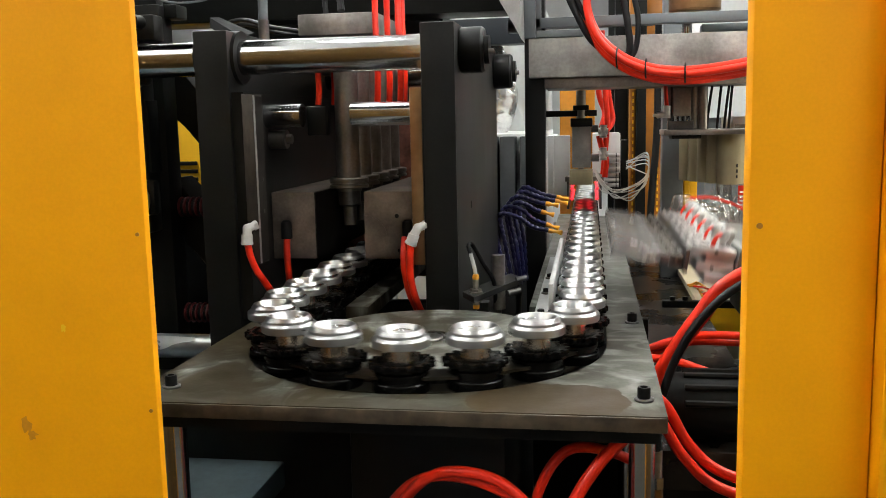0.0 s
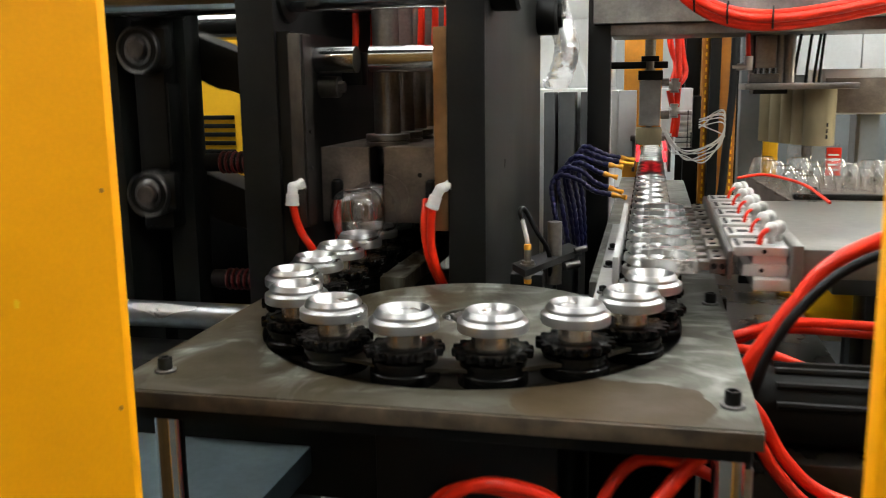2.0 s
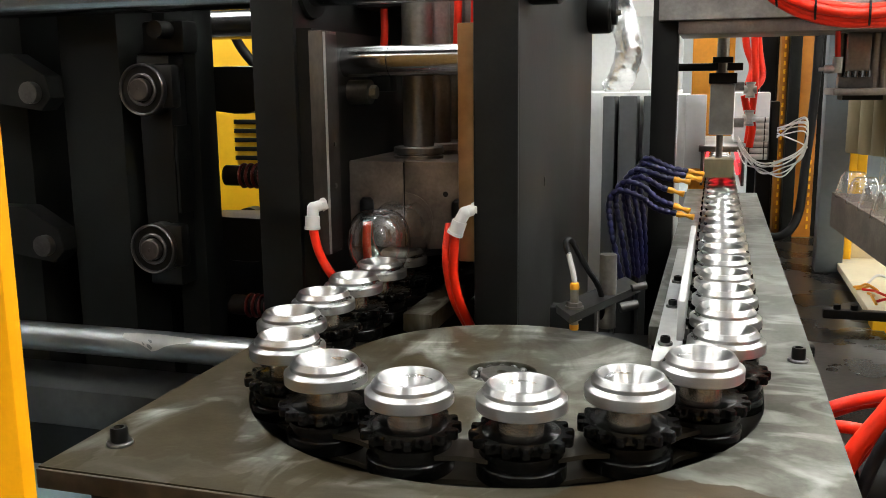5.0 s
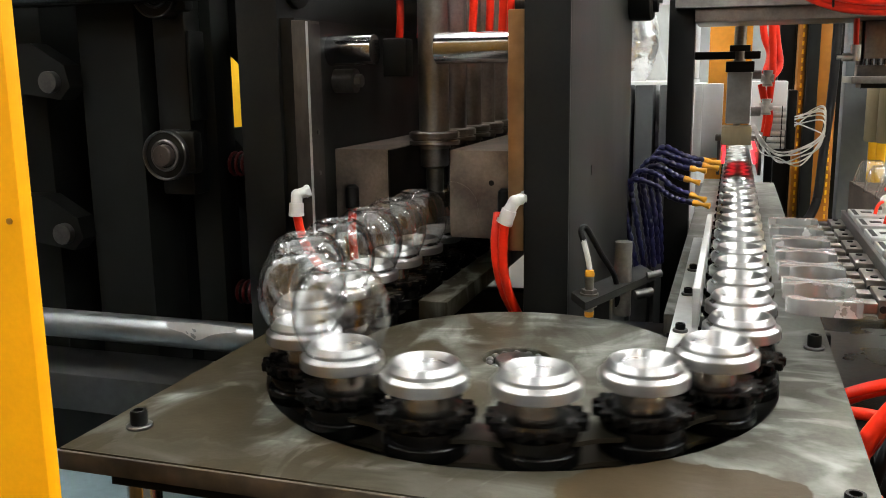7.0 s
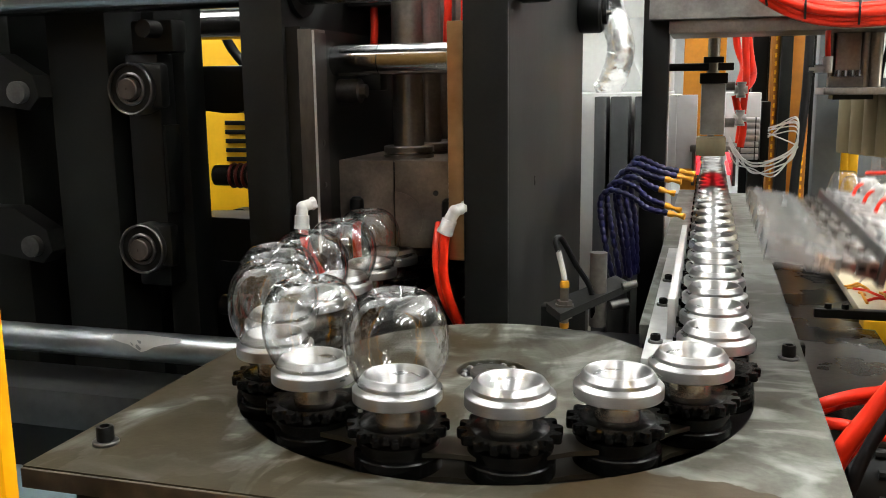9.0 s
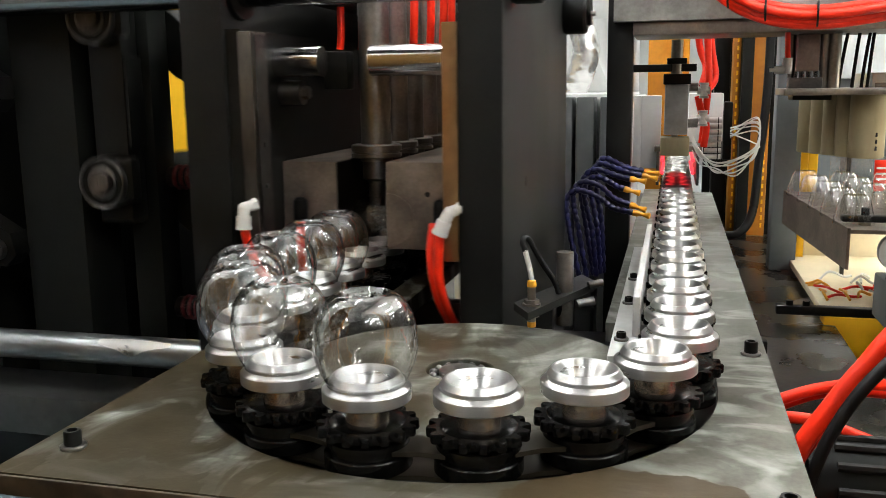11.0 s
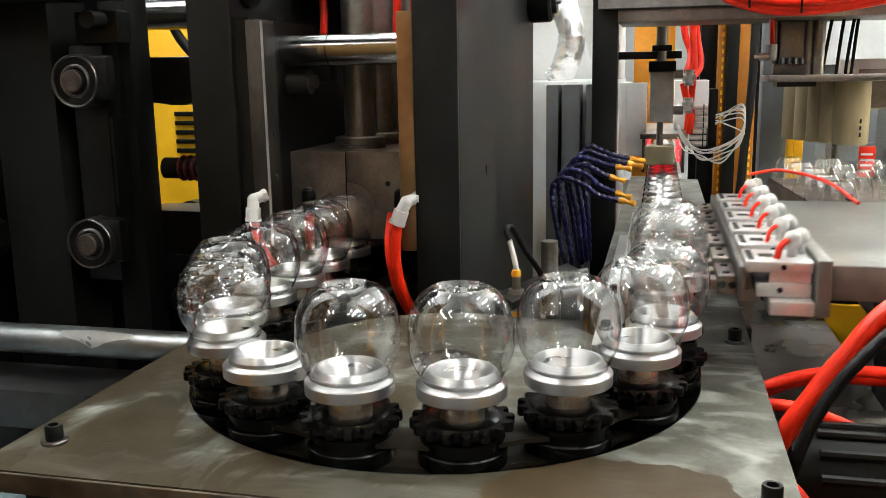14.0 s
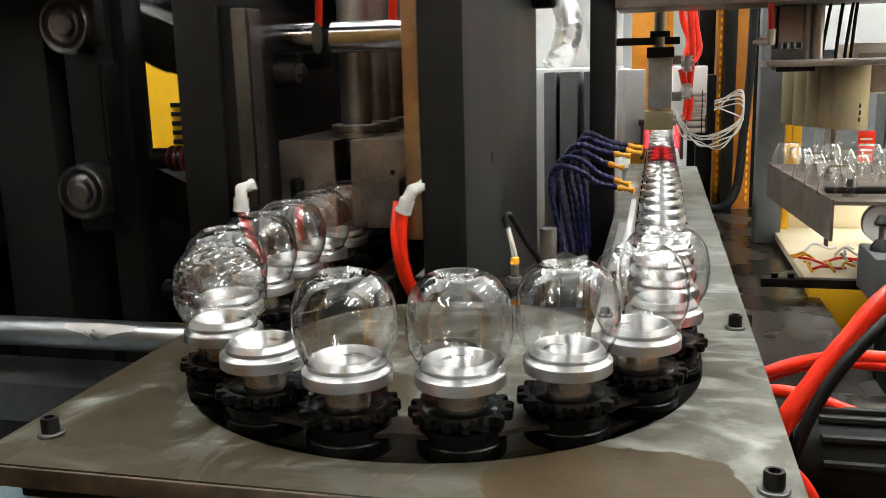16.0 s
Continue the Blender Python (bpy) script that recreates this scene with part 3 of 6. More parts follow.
def guide_strip():
    e = thing("guide_rail", "white aluminium angle guide rail bolted beside the chain", "guide rail", at=(0, 0, ZT))
    bm = B()
    box(bm, 0.186, 0.222, 0.06, 0.90, 0.001, 0.012, 0.001)
    part("base_flange", bm, RAILPAINT, e)
    bm = B()
    box(bm, 0.214, 0.224, 0.16, 0.86, 0.013, 0.070, 0.001)
    part("upright_flange", bm, RAILPAINT, e)
    for y, n in ((0.19, 2), (0.33, 2), (0.50, 2)):
        for k in range(n):
            bm = B()
            box(bm, 0.2132, 0.2139, y + 0.014 * k, y + 0.014 * k + 0.008, 0.030, 0.046)
            part("mark", bm, RUBBER, e, "small dark unreadable mark")
    for y in (0.14, 0.36, 0.55):
        socket_bolt((0.200, y, ZT + 0.012), 0.007, 0.012, "small steel socket bolt on the guide rail", "rail bolts")


def sensor():
    e = thing("sensor_bracket", "proximity sensor with yellow nuts on a black arm", "sensor", at=(0, 0, ZT))
    bm = B()
    rod(bm, (0.106, 0.262, -0.002), (0.106, 0.262, 0.113), 0.0133, 28)
    part("post", bm, STEEL, e, "round bare steel post")
    bm = B()
    prism(bm, [(0.042, 0.170), (0.072, 0.112), (0.150, 0.335), (0.120, 0.392)], 0.040, 0.0515)
    part("arm", bm, BLACK, e)
    bm = B()
    rod(bm, (0.125, 0.262, 0.030), (0.150, 0.275, 0.034), 0.0075, 16)
    rod(bm, (0.139, 0.305, 0.052), (0.160, 0.315, 0.056), 0.006, 16)
    part("clamp_screw", bm, STEELDARK, e)
    m = Matrix.Translation((0.070, 0.160, 0))
    bm = B()
    lathe(bm, [(0, 0.022), (0.0062, 0.022), (0.0062, 0.082), (0, 0.082)], 20, m)
    part("threaded_body", bm, STEEL, e)
    for z, r in ((0.0516, 0.0135), (0.0545, 0.0115), (0.034, 0.0115)):
        bm = B()
        lathe(bm, [(0, z), (r, z), (r, z + 0.0028 if r > 0.012 else z + 0.0055), (0, z + 0.0028 if r > 0.012 else z + 0.0055)], 24 if r > 0.012 else 6, m)
        part("nut", bm, STEEL, e)
    bm = B()
    lathe(bm, [(0, 0.078), (0.0068, 0.079), (0.0072, 0.083), (0.006, 0.088), (0.003, 0.090), (0, 0.090)], 16, m)
    part("cap", bm, NOZZLE, e, "yellow sensor cap")
    bm = B()
    lathe(bm, [(0, 0.019), (0.0062, 0.019), (0.0066, 0.021), (0.0066, 0.027), (0, 0.027)], 16, m)
    part("sensing_tip", bm, NOZZLE, e, "orange sensor tip")
    bm = B()
    hose(bm, [(0.070, 0.160, 0.089), (0.067, 0.160, 0.105), (0.060, 0.161, 0.132)], 0.0040, 10)
    part("cable_sleeve", bm, WHITE, e, "white cable sleeve")
    bm = B()
    hose(bm, [(0.0605, 0.161, 0.130), (0.056, 0.163, 0.143), (0.058, 0.168, 0.149), (0.064, 0.175, 0.144), (0.080, 0.20, 0.105), (0.098, 0.235, 0.060), (0.10, 0.26, 0.0)], 0.0042, 10)
    part("cable", bm, RUBBER, e)


# ---- the clamp press ----
def hex_nut(bm, a, b, r, seg=6):
    return rod(bm, a, b, r, seg)


def right_platen():
    e = thing("moving_platen", "dark steel press platen with tie bars and a mould half", "press platen", "press platens")
    bm = B()
    box(bm, -0.107, -0.035, 0.27, 1.10, 0.45, 1.632, 0.004)
    part("platen_plate", bm, PLATEN, e)
    bm = B()
    box(bm, -0.036, -0.0335, 0.483, 0.488, 1.226, 1.243)
    part("slot_mark", bm, BLACK, e)
    # thin black sheet makes the front face darker than the side
    bm = B()
    box(bm, -0.1065, -0.0355, 0.262, 0.2695, 0.45, 1.630, 0.002)
    part("front_cover", bm, BLACK, e, "thin black sheet on the platen front")
    bm = B()
    rod(bm, (-0.297, 0.42, 1.449), (-0.108, 0.42, 1.449), 0.027, 36)
    part("leader_pin", bm, CHROME, e, "polished leader pin")
    bm = B()
    box(bm, -0.134, -0.108, 0.27, 1.08, 1.125, 1.50, 0.002)
    part("backing_plate", bm, BRASSY, e, "bright backing plate with a warm sheen")
    for y, z, r, x0 in ((0.34, 1.577, 0.038, -1.9), (1.03, 1.567, 0.038, -1.9), (0.31, 0.927, 0.028, -1.9)):
        bm = B()
        rod(bm, (x0, y, z), (-0.034, y, z), r, 40)
        part("tie_bar", bm, TIEBAR if z > 1 else DULLBAR, e, "round steel tie bar with a dull film")
        if z > 1:
            bm = B()
            lathe(bm, [(0, 0), (r * 1.22, 0), (r * 1.28, 0.004), (r * 1.28, 0.046), (r * 1.16, 0.052), (r * 0.8, 0.052), (r * 0.78, 0.062), (0, 0.062)], 32, Matrix.Translation((-0.033, y, z)) @ Matrix.Rotation(radians(90), 4, "Y"))
            part("nut", bm, BLACK, e)
            bm = B()
            rod(bm, (0.012, y - 0.02, z - 0.005), (0.040, y - 0.02, z - 0.005), 0.006, 12)
            part("set_screw", bm, STEEL, e)
    bm = B()
    low = (52, 60, 66, 70, 82, 96, 88, 74, 66, 60, 57, 50)
    strip = []
    for i, t1 in enumerate(low):
        x = -0.80 + 0.0135 * i
        strip.append([bm.verts.new((x, 0.31 - 0.0286 * math.sin(radians(q)), 0.927 + 0.0286 * math.cos(radians(q)))) for q in (24 + abs(i - 5) * 1.5, 24 + (t1 - 24) * 0.33, 24 + (t1 - 24) * 0.66, t1)])
    for p, q in zip(strip, strip[1:]):
        for k in range(3):
            bm.faces.new([p[k], q[k], q[k + 1], p[k + 1]]).smooth = True
    bmesh.ops.solidify(bm, geom=bm.faces[:], thickness=0.0003)
    part("paint_mark", bm, RAILPAINT, e, "dried whitish film on the tie bar")
    bm = B()
    box(bm, -0.277, -0.135, 0.42, 1.06, 1.115, 1.272, 0.002)
    part("mould_half", bm, MOULD, e, "worn brown-grey steel mould half")
    bm = B()
    half = [(-0.2765 + 0.052 * math.cos(a), 1.168 + 0.048 * math.sin(a)) for a in [radians(-90 + 10 * i) for i in range(19)]]
    vs = [bm.verts.new((x, 0.4185, z)) for x, z in half]
    f = bm.faces.new(vs)
    top = bmesh.ops.extrude_face_region(bm, geom=[f])
    bmesh.ops.translate(bm, vec=(0, 0.003, 0), verts=[v for v in top["geom"] if isinstance(v, bmesh.types.BMVert)])
    part("neck_insert", bm, MOULD, e)
    for x, z in ((-0.20, 1.215), (-0.195, 1.135)):
        bm = B()
        rod(bm, (x, 0.419, z), (x, 0.43, z), 0.005, 12)
        part("screw_hole", bm, BLACK, e)
    for y in (0.45,):
        bm = B()
        rod(bm, (-0.15, y, 1.40), (-0.135, y, 1.40), 0.022, 24)
        part("boss", bm, STEEL, e)
    elbow(e, -0.120, 0.0145)
    bm = B()
    hose(bm, [(-0.135, 0.255, 1.176), (-0.138, 0.255, 1.14), (-0.138, 0.256, 1.10), (-0.131, 0.268, 1.055), (-0.118, 0.30, 1.0)], 0.0078, 12)
    part("air_hose", bm, RED, e, "red air hose")
    bm = B()
    hose(bm, [(-0.158, 0.300, 1.18), (-0.156, 0.275, 1.14), (-0.151, 0.268, 1.10), (-0.142, 0.276, 1.055), (-0.126, 0.31, 1.0)], 0.0078, 12)
    part("air_hose", bm, RED, e, "red air hose")
    bm = B()
    lathe(bm, [(0, -0.03), (0.013, -0.03), (0.013, 0.0), (0.012, 0.008), (0.007, 0.013), (0, 0.014)], 20, Matrix.Translation((-0.172, 0.405, 1.195)))
    part("plug_fitting", bm, RUBBER, e)
    return e


def elbow(parent, x, lean):
    """A white fitting that comes out of the plate and bends down; its leg leans to -x."""
    y = 0.258
    bm = B()
    rod(bm, (x + 0.016, y + 0.014, 1.212), (x, y, 1.207), 0.0092, 18)
    rod(bm, (x + 0.017, y + 0.015, 1.2125), (x + 0.011, y + 0.010, 1.2105), 0.0112, 6)
    bmesh.ops.create_icosphere(bm, subdivisions=3, radius=0.0102, matrix=Matrix.Translation((x, y, 1.2065)))
    rod(bm, (x, y, 1.207), (x - lean * 0.6, y - 0.002, 1.191), 0.0098, 20)
    rod(bm, (x - lean * 0.55, y - 0.002, 1.193), (x - lean, y - 0.003, 1.1745), 0.0122, 20)
    for f in bm.faces:
        f.smooth = True
    part("elbow_fitting", bm, WHITE, parent, "white push-in elbow fitting")
    bm = B()
    rod(bm, (x - lean, y - 0.003, 1.1755), (x - lean * 1.12, y - 0.003, 1.1715), 0.0134, 20)
    part("fitting_collar", bm, WHITE, parent)


def left_platen():
    e = thing("moving_platen", "black steel press platen with a mould half and tie bar bosses", "press platen", "press platens")
    bm = B()
    box(bm, -0.490, -0.412, 0.27, 1.10, 0.80, 1.632, 0.004)
    part("platen_plate", bm, BLACK, e)
    bm = B()
    rod(bm, (-0.497, 0.34, 1.577), (-0.404, 0.34, 1.577), 0.058, 36)
    part("tie_bar_boss", bm, BLACK, e)
    bm = B()
    box(bm, -0.386, -0.3605, 0.27, 0.325, 1.125, 1.495, 0.001)
    part("backing_plate", bm, PLATEFACE, e, "scratched bare steel backing plate")
    # narrow bright strip laid along the plate's right edge
    bm = B()
    v = [bm.verts.new(p) for p in ((-0.3604, 0.2705, 1.127), (-0.3575, 0.274, 1.127), (-0.3575, 0.274, 1.493), (-0.3604, 0.2705, 1.493))]
    bm.faces.new(v)
    bmesh.ops.solidify(bm, geom=bm.faces[:], thickness=0.002)
    part("bright_edge", bm, ALUFLAT, e, "bright strip along the plate edge")
    # stained plate, its colour darkened for the shade inside the closed press
    bm = B()
    box(bm, -0.3603, -0.3585, 0.2765, 0.322, 1.13, 1.49)
    part("liner", bm, LINERSTEEL, e, "stained liner plate with shade in its dark colour")
    for z in (1.31, 1.24):
        bm = B()
        rod(bm, (-0.3604, 0.300, z), (-0.3565, 0.300, z), 0.004, 12)
        part("liner_screw", bm, STEELDARK, e)
    bm = B()
    rod(bm, (-0.412, 0.42, 1.449), (-0.299, 0.42, 1.449), 0.027, 36)
    part("leader_pin", bm, CHROME, e, "polished leader pin")
    bm = B()
    box(bm, -0.414, -0.385, 0.28, 1.08, 1.0, 1.50)
    part("spacer", bm, BLACK, e)
    bm = B()
    box(bm, -0.384, -0.2797, 0.42, 1.06, 1.115, 1.272, 0.002)
    part("mould_half", bm, MOULD, e, "worn brown-grey steel mould half")
    # thin dark sheet stands in for the shade between the mould halves
    bm = B()
    box(bm, -0.2796, -0.2776, 0.422, 1.058, 1.117, 1.270)
    part("cavity_face", bm, CAVITYDARK, e, "dark sheet for the shade in the mould cavities")
    bm = B()
    rod(bm, (-0.385, 0.44, 1.395), (-0.345, 0.44, 1.395), 0.022, 24)
    rod(bm, (-0.345, 0.44, 1.395), (-0.333, 0.44, 1.395), 0.012, 6)
    part("bolt_boss", bm, STEEL, e)
    elbow(e, -0.3825, 0.001)
    bm = B()
    hose(bm, [(-0.383, 0.255, 1.176), (-0.377, 0.255, 1.145), (-0.366, 0.257, 1.115), (-0.352, 0.262, 1.09), (-0.325, 0.30, 1.02)], 0.0078, 12)
    part("air_hose", bm, RED, e, "red air hose")
    bm = B()
    hose(bm, [(-0.345, 0.405, 1.166), (-0.343, 0.395, 1.12), (-0.34, 0.40, 1.04)], 0.008, 12)
    part("air_hose", bm, RED, e, "red air hose")
    bm = B()
    lathe(bm, [(0, -0.03), (0.013, -0.03), (0.013, 0.0), (0.012, 0.008), (0.007, 0.013), (0, 0.014)], 20, Matrix.Translation((-0.345, 0.405, 1.195)))
    part("plug_fitting", bm, RUBBER, e)
    for y, z in ((0.52, 1.23), (0.52, 0.96), (0.52, 1.60)):
        bm = B()
        rod(bm, (-0.695, y, z), (-0.497, y, z), 0.021, 24)
        part("spring_sleeve", bm, RUBBER, e)
        for i in range(11):
            x = -0.655 + 0.0145 * i
            bm = B()
            hose(bm, [(x, y + 0.0225 * math.cos(a), z + 0.0225 * math.sin(a)) for a in [radians(36 * k) for k in range(11)]], 0.0036, 6, 3)
            part("spring_coil", bm, DARKRED, e, "dark red spring coil")
    return e


def toggle_link():
    """A short link from a crosshead pin at its origin to the platen."""
    bm = B()
    out = [(-0.03, 0.043), (0.02, 0.045), (0.20, 0.045), (0.235, 0.03), (0.24, 0.0), (0.235, -0.03), (0.20, -0.044), (0.155, -0.044), (0.135, -0.040), (0.105, -0.050), (0.07, -0.050), (0.045, -0.043), (-0.03, -0.041)]
    prism(bm, out, -0.055, 0.055)
    bm.transform(Matrix.Rotation(radians(90), 4, "X"))
    bmesh.ops.bevel(bm, geom=bm.edges[:], offset=0.003, segments=1, affect="EDGES")
    return single("toggle_link", bm, BLACK, "black steel toggle link between the crosshead and the platen", "link", "toggle links")


def toggle_head():
    """The plate with the knee pins; it goes up and down."""
    e = thing("toggle_crosshead", "black toggle crosshead with large round pin ends", "toggle")
    for z in (1.4035, 1.1015):
        bm = B()
        m = Matrix.Translation((-0.773, 0.345, z)) @ Matrix.Rotation(radians(90), 4, "X")
        lathe(bm, [(0, -0.022), (0.0435, -0.022), (0.0435, -0.06), (0, -0.06)], 44, m)
        pin = part("pin_end", bm, BLACK, e)
        bm = B()
        lathe(bm, [(0.0436, -0.020), (0.0442, -0.0165), (0.0462, -0.0155), (0.0482, -0.0175), (0.0482, -0.06), (0.0436, -0.06)], 48, m)
        part("rim", bm, STEELDARK, pin, "worn grey steel rim")
        bm = B()
        lathe(bm, [(0.0245, -0.0215), (0.0245, -0.0175), (0.0275, -0.0165), (0.0305, -0.0185), (0.0305, -0.0215)], 40, m)
        part("inner_ring", bm, STEELDARK, pin, "worn grey retaining ring")
        bm = B()
        lathe(bm, [(0, -0.0085), (0.0025, -0.0085), (0.003, -0.0075), (0.0185, -0.0075), (0.0208, -0.0095), (0.0208, -0.0215), (0, -0.0215)], 36, m)
        part("pin_head", bm, PINSTEEL, pin, "worn brown-grey pin head")
        bm = B()
        box(bm, -0.780, -0.713, 0.374, 0.405, z - 0.036, z + 0.047, 0.009)
        part("lug_plate", bm, BLACK, e)
    bm = B()
    box(bm, -0.815, -0.742, 0.41, 0.465, 1.02, 1.47, 0.006)
    part("plate", bm, BLACK, e)
    # strip added to mark the lit side face of the plate
    bm = B()
    box(bm, -0.7418, -0.735, 0.412, 0.463, 1.165, 1.335, 0.002)
    part("side_strip", bm, DARK, e)
    bm = B()
    rod(bm, (-0.735, 0.36, 1.512), (-0.735, 0.41, 1.512), 0.016, 28)
    box(bm, -0.79, -0.70, 0.40, 0.45, 1.47, 1.53, 0.006)
    part("top_cam", bm, BLACK, e)
    return e


GREYRAIL = material("worn_rail", (0.05, 0.052, 0.052), 0.4, 0.3, vary=0.25, scale=6, bump=0.1)


def press_frame():
    e = thing("clamp_press", "black welded press frame with vertical plates and a back panel", "press")
    # the last plate is a sheet added to keep the gaps behind dark
    for d in ((-0.787, -0.722, 0.47, 0.54, 0.55, 1.72), (-0.98, -0.845, 0.40, 0.52, 0.62, 1.72), (-1.9, -1.12, 0.46, 0.6, 0.6, 1.8), (-1.9, -0.80, 0.62, 0.66, 0.5, 1.9)):
        bm = B()
        box(bm, *d, 0.004)
        part("upright_plate", bm, DARK, e)
    # stained brown, with the red reflected by this panel put into the colour
    bm = B()
    box(bm, -0.62, -0.11, 1.13, 1.16, 0.95, 1.44, 0.002)
    part("back_panel", bm, COPPER, e, "brown stained steel back panel with a red reflection in its colour")
    bm = B()
    box(bm, -0.9, -0.16, 1.25, 1.4, 1.40, 2.1)
    part("rear_beam", bm, BLACK, e)
    bm = B()
    box(bm, -1.9, -0.1, 0.25, 0.40, 0.77, 0.845, 0.004)
    part("base_rail", bm, GREYRAIL, e, "worn grey base rail")
    bm = B()
    box(bm, -1.9, -0.1, 0.30, 0.40, 0.55, 0.769)
    part("base_web", bm, BLACK, e)
    bm = B()
    box(bm, -1.7, -0.51, 0.97, 1.0, 0.70, 1.08, 0.004)
    part("shelf_plate", bm, BLACK, e)
    # black sheet added to keep the gap beside the press dark
    bm = B()
    box(bm, -0.42, 0.05, 0.56, 0.60, 0.3, 0.985, 0.003)
    part("dark_gap_sheet", bm, BLACK, e)
    bm = B()
    rod(bm, (-0.93, 1.02, 1.045), (-0.93, 1.06, 1.045), 0.045, 32)
    part("cam_wheel", bm, BLACK, e)
    bm = B()
    hose(bm, [(-1.12, 1.3, 1.60), (-1.09, 1.3, 1.53), (-1.04, 1.29, 1.475), (-0.98, 1.28, 1.43)], 0.014, 12)
    part("cable", bm, RUBBER, e, "black cable")
    # black sheet added for the darkness below the mould
    bm = B()
    box(bm, -0.41, -0.17, 0.22, 1.2, 0.78, 0.80, 0.003)
    part("dark_floor_sheet", bm, BLACK, e)
    # links to the toggle pins
    for z in (1.40, 1.10):
        bm = B()
        out = [(-1.14, 0.055), (-1.06, 0.055), (-0.985, 0.012), (-0.975, -0.03), (-1.0, -0.055), (-1.10, -0.04), (-1.2, -0.03), (-1.2, 0.04)]
        vs = [bm.verts.new((x, 0.36, z + 0.02 + dz)) for x, dz in out]
        f = bm.faces.new(vs)
        top = bmesh.ops.extrude_face_region(bm, geom=[f])
        bmesh.ops.translate(bm, vec=(0, 0.045, 0), verts=[v for v in top["geom"] if isinstance(v, bmesh.types.BMVert)])
        part("lug", bm, BLACK, e)
        bm = B()
        rod(bm, (-1.015, 0.345, z), (-1.015, 0.36, z), 0.021, 24)
        part("lug_pin", bm, STEELDARK, e, "worn steel pin")
    return e


PINSTEEL = material("brown_worn_pin_steel", (0.075, 0.06, 0.052), 0.4, 0.3, vary=0.2, scale=30, bump=0.1)
STEELDARK = material("worn_dark_steel", (0.16, 0.155, 0.15), 0.33, 0.8, vary=0.2, scale=20, bump=0.1, grain=200)


def blow_tubes():
    e = thing("blow_cylinders", "row of steel blowing cylinders over the mould", "blow cylinder row")
    bm = B()
    box(bm, -0.372, -0.325, 0.49, 0.53, 1.405, 1.475, 0.003)
    part("tube_clamp", bm, BLACK, e)
    bm = B()
    box(bm, -0.40, -0.30, 0.52, 0.95, 1.56, 1.60, 0.002)
    part("hanger_bar", bm, BLACK, e)
    for i in range(5):
        y = 0.505 + PITCH * i
        bm = B()
        rod(bm, (-0.277, y, 1.30), (-0.277, y, 1.61), 0.0285, 36)
        c = part("cylinder", bm, STEEL, e)
        bm = B()
        lathe(bm, [(0, 1.272), (0.030, 1.272), (0.030, 1.279), (0.045, 1.279), (0.047, 1.281), (0.047, 1.287), (0.043, 1.288), (0.043, 1.291), (0.047, 1.292), (0.047, 1.302), (0.044, 1.304), (0, 1.304)], 36, Matrix.Translation((-0.277, y, 0)))
        part("flange", bm, STEEL, c, "bright ringed flange")
        bm = B()
        lathe(bm, [(0, 1.19), (0.016, 1.19), (0.017, 1.235), (0.027, 1.24), (0.027, 1.272), (0, 1.272)], 28, Matrix.Translation((-0.277, y, 0)))
        part("nozzle", bm, STEELDARK, c, "dark nozzle")
    return e


def motions_press(rp, lp, th, tubes, links):
    def rows(shift):
        # share of the way that the press stands open
        keys = [(0, 1), (1.80, 1), (1.9, 0.75), (2.0, 0.25), (2.1, 0.03), (2.2, 0), (5.2, 0), (5.35, 0.4), (5.5, 1), (7.38, 1), (7.5, 0.66), (7.6, 0.25), (7.75, 0.02), (7.85, 0),
                (10.78, 0), (10.92, 0.4), (11.06, 1), (13.05, 1), (13.15, 0.7), (13.25, 0.3), (13.35, 0.04), (13.45, 0), (15.86, 0), (15.94, 0.08), (16.0, 0.25)]
        return [(t, pose(*(c * k for c in shift))) for t, k in keys]
    walk(rp, rows((0.056, 0, 0)))
    walk(lp, rows((-0.060, 0, 0)))
    walk(tubes, [(t, m @ Matrix.Translation((0, 0, -0.010))) for t, m in rows((0, 0, 0.006))])
    # share of the crosshead's way, and the links that swing with it
    lift = [(0, 1), (1.8, 1), (1.9, 0.88), (2.0, 0.46), (2.1, 0.26), (2.2, 0.05), (2.3, 0), (5.2, 0), (5.35, 0.5), (5.5, 1), (7.36, 1), (7.5, 0.82), (7.6, 0.56), (7.7, 0.34), (7.8, 0.18), (7.95, 0.03), (8.05, 0),
            (10.78, 0), (10.92, 0.5), (11.06, 1), (13.0, 1), (13.1, 0.82), (13.2, 0.53), (13.3, 0.28), (13.4, 0.1), (13.55, 0), (15.72, 0), (15.8, 0.05), (15.9, 0.2), (16.0, 0.52)]
    walk(th, [(t, pose(0, 0, 0.158 * k)) for t, k in lift])
    for link, z in zip(links, (1.403, 1.094)):
        walk(link, [(t, pose(-0.763, 0.605, z + 0.158 * k, 0, math.degrees(math.asin(0.158 * k / 0.205)), 0)) for t, k in lift])


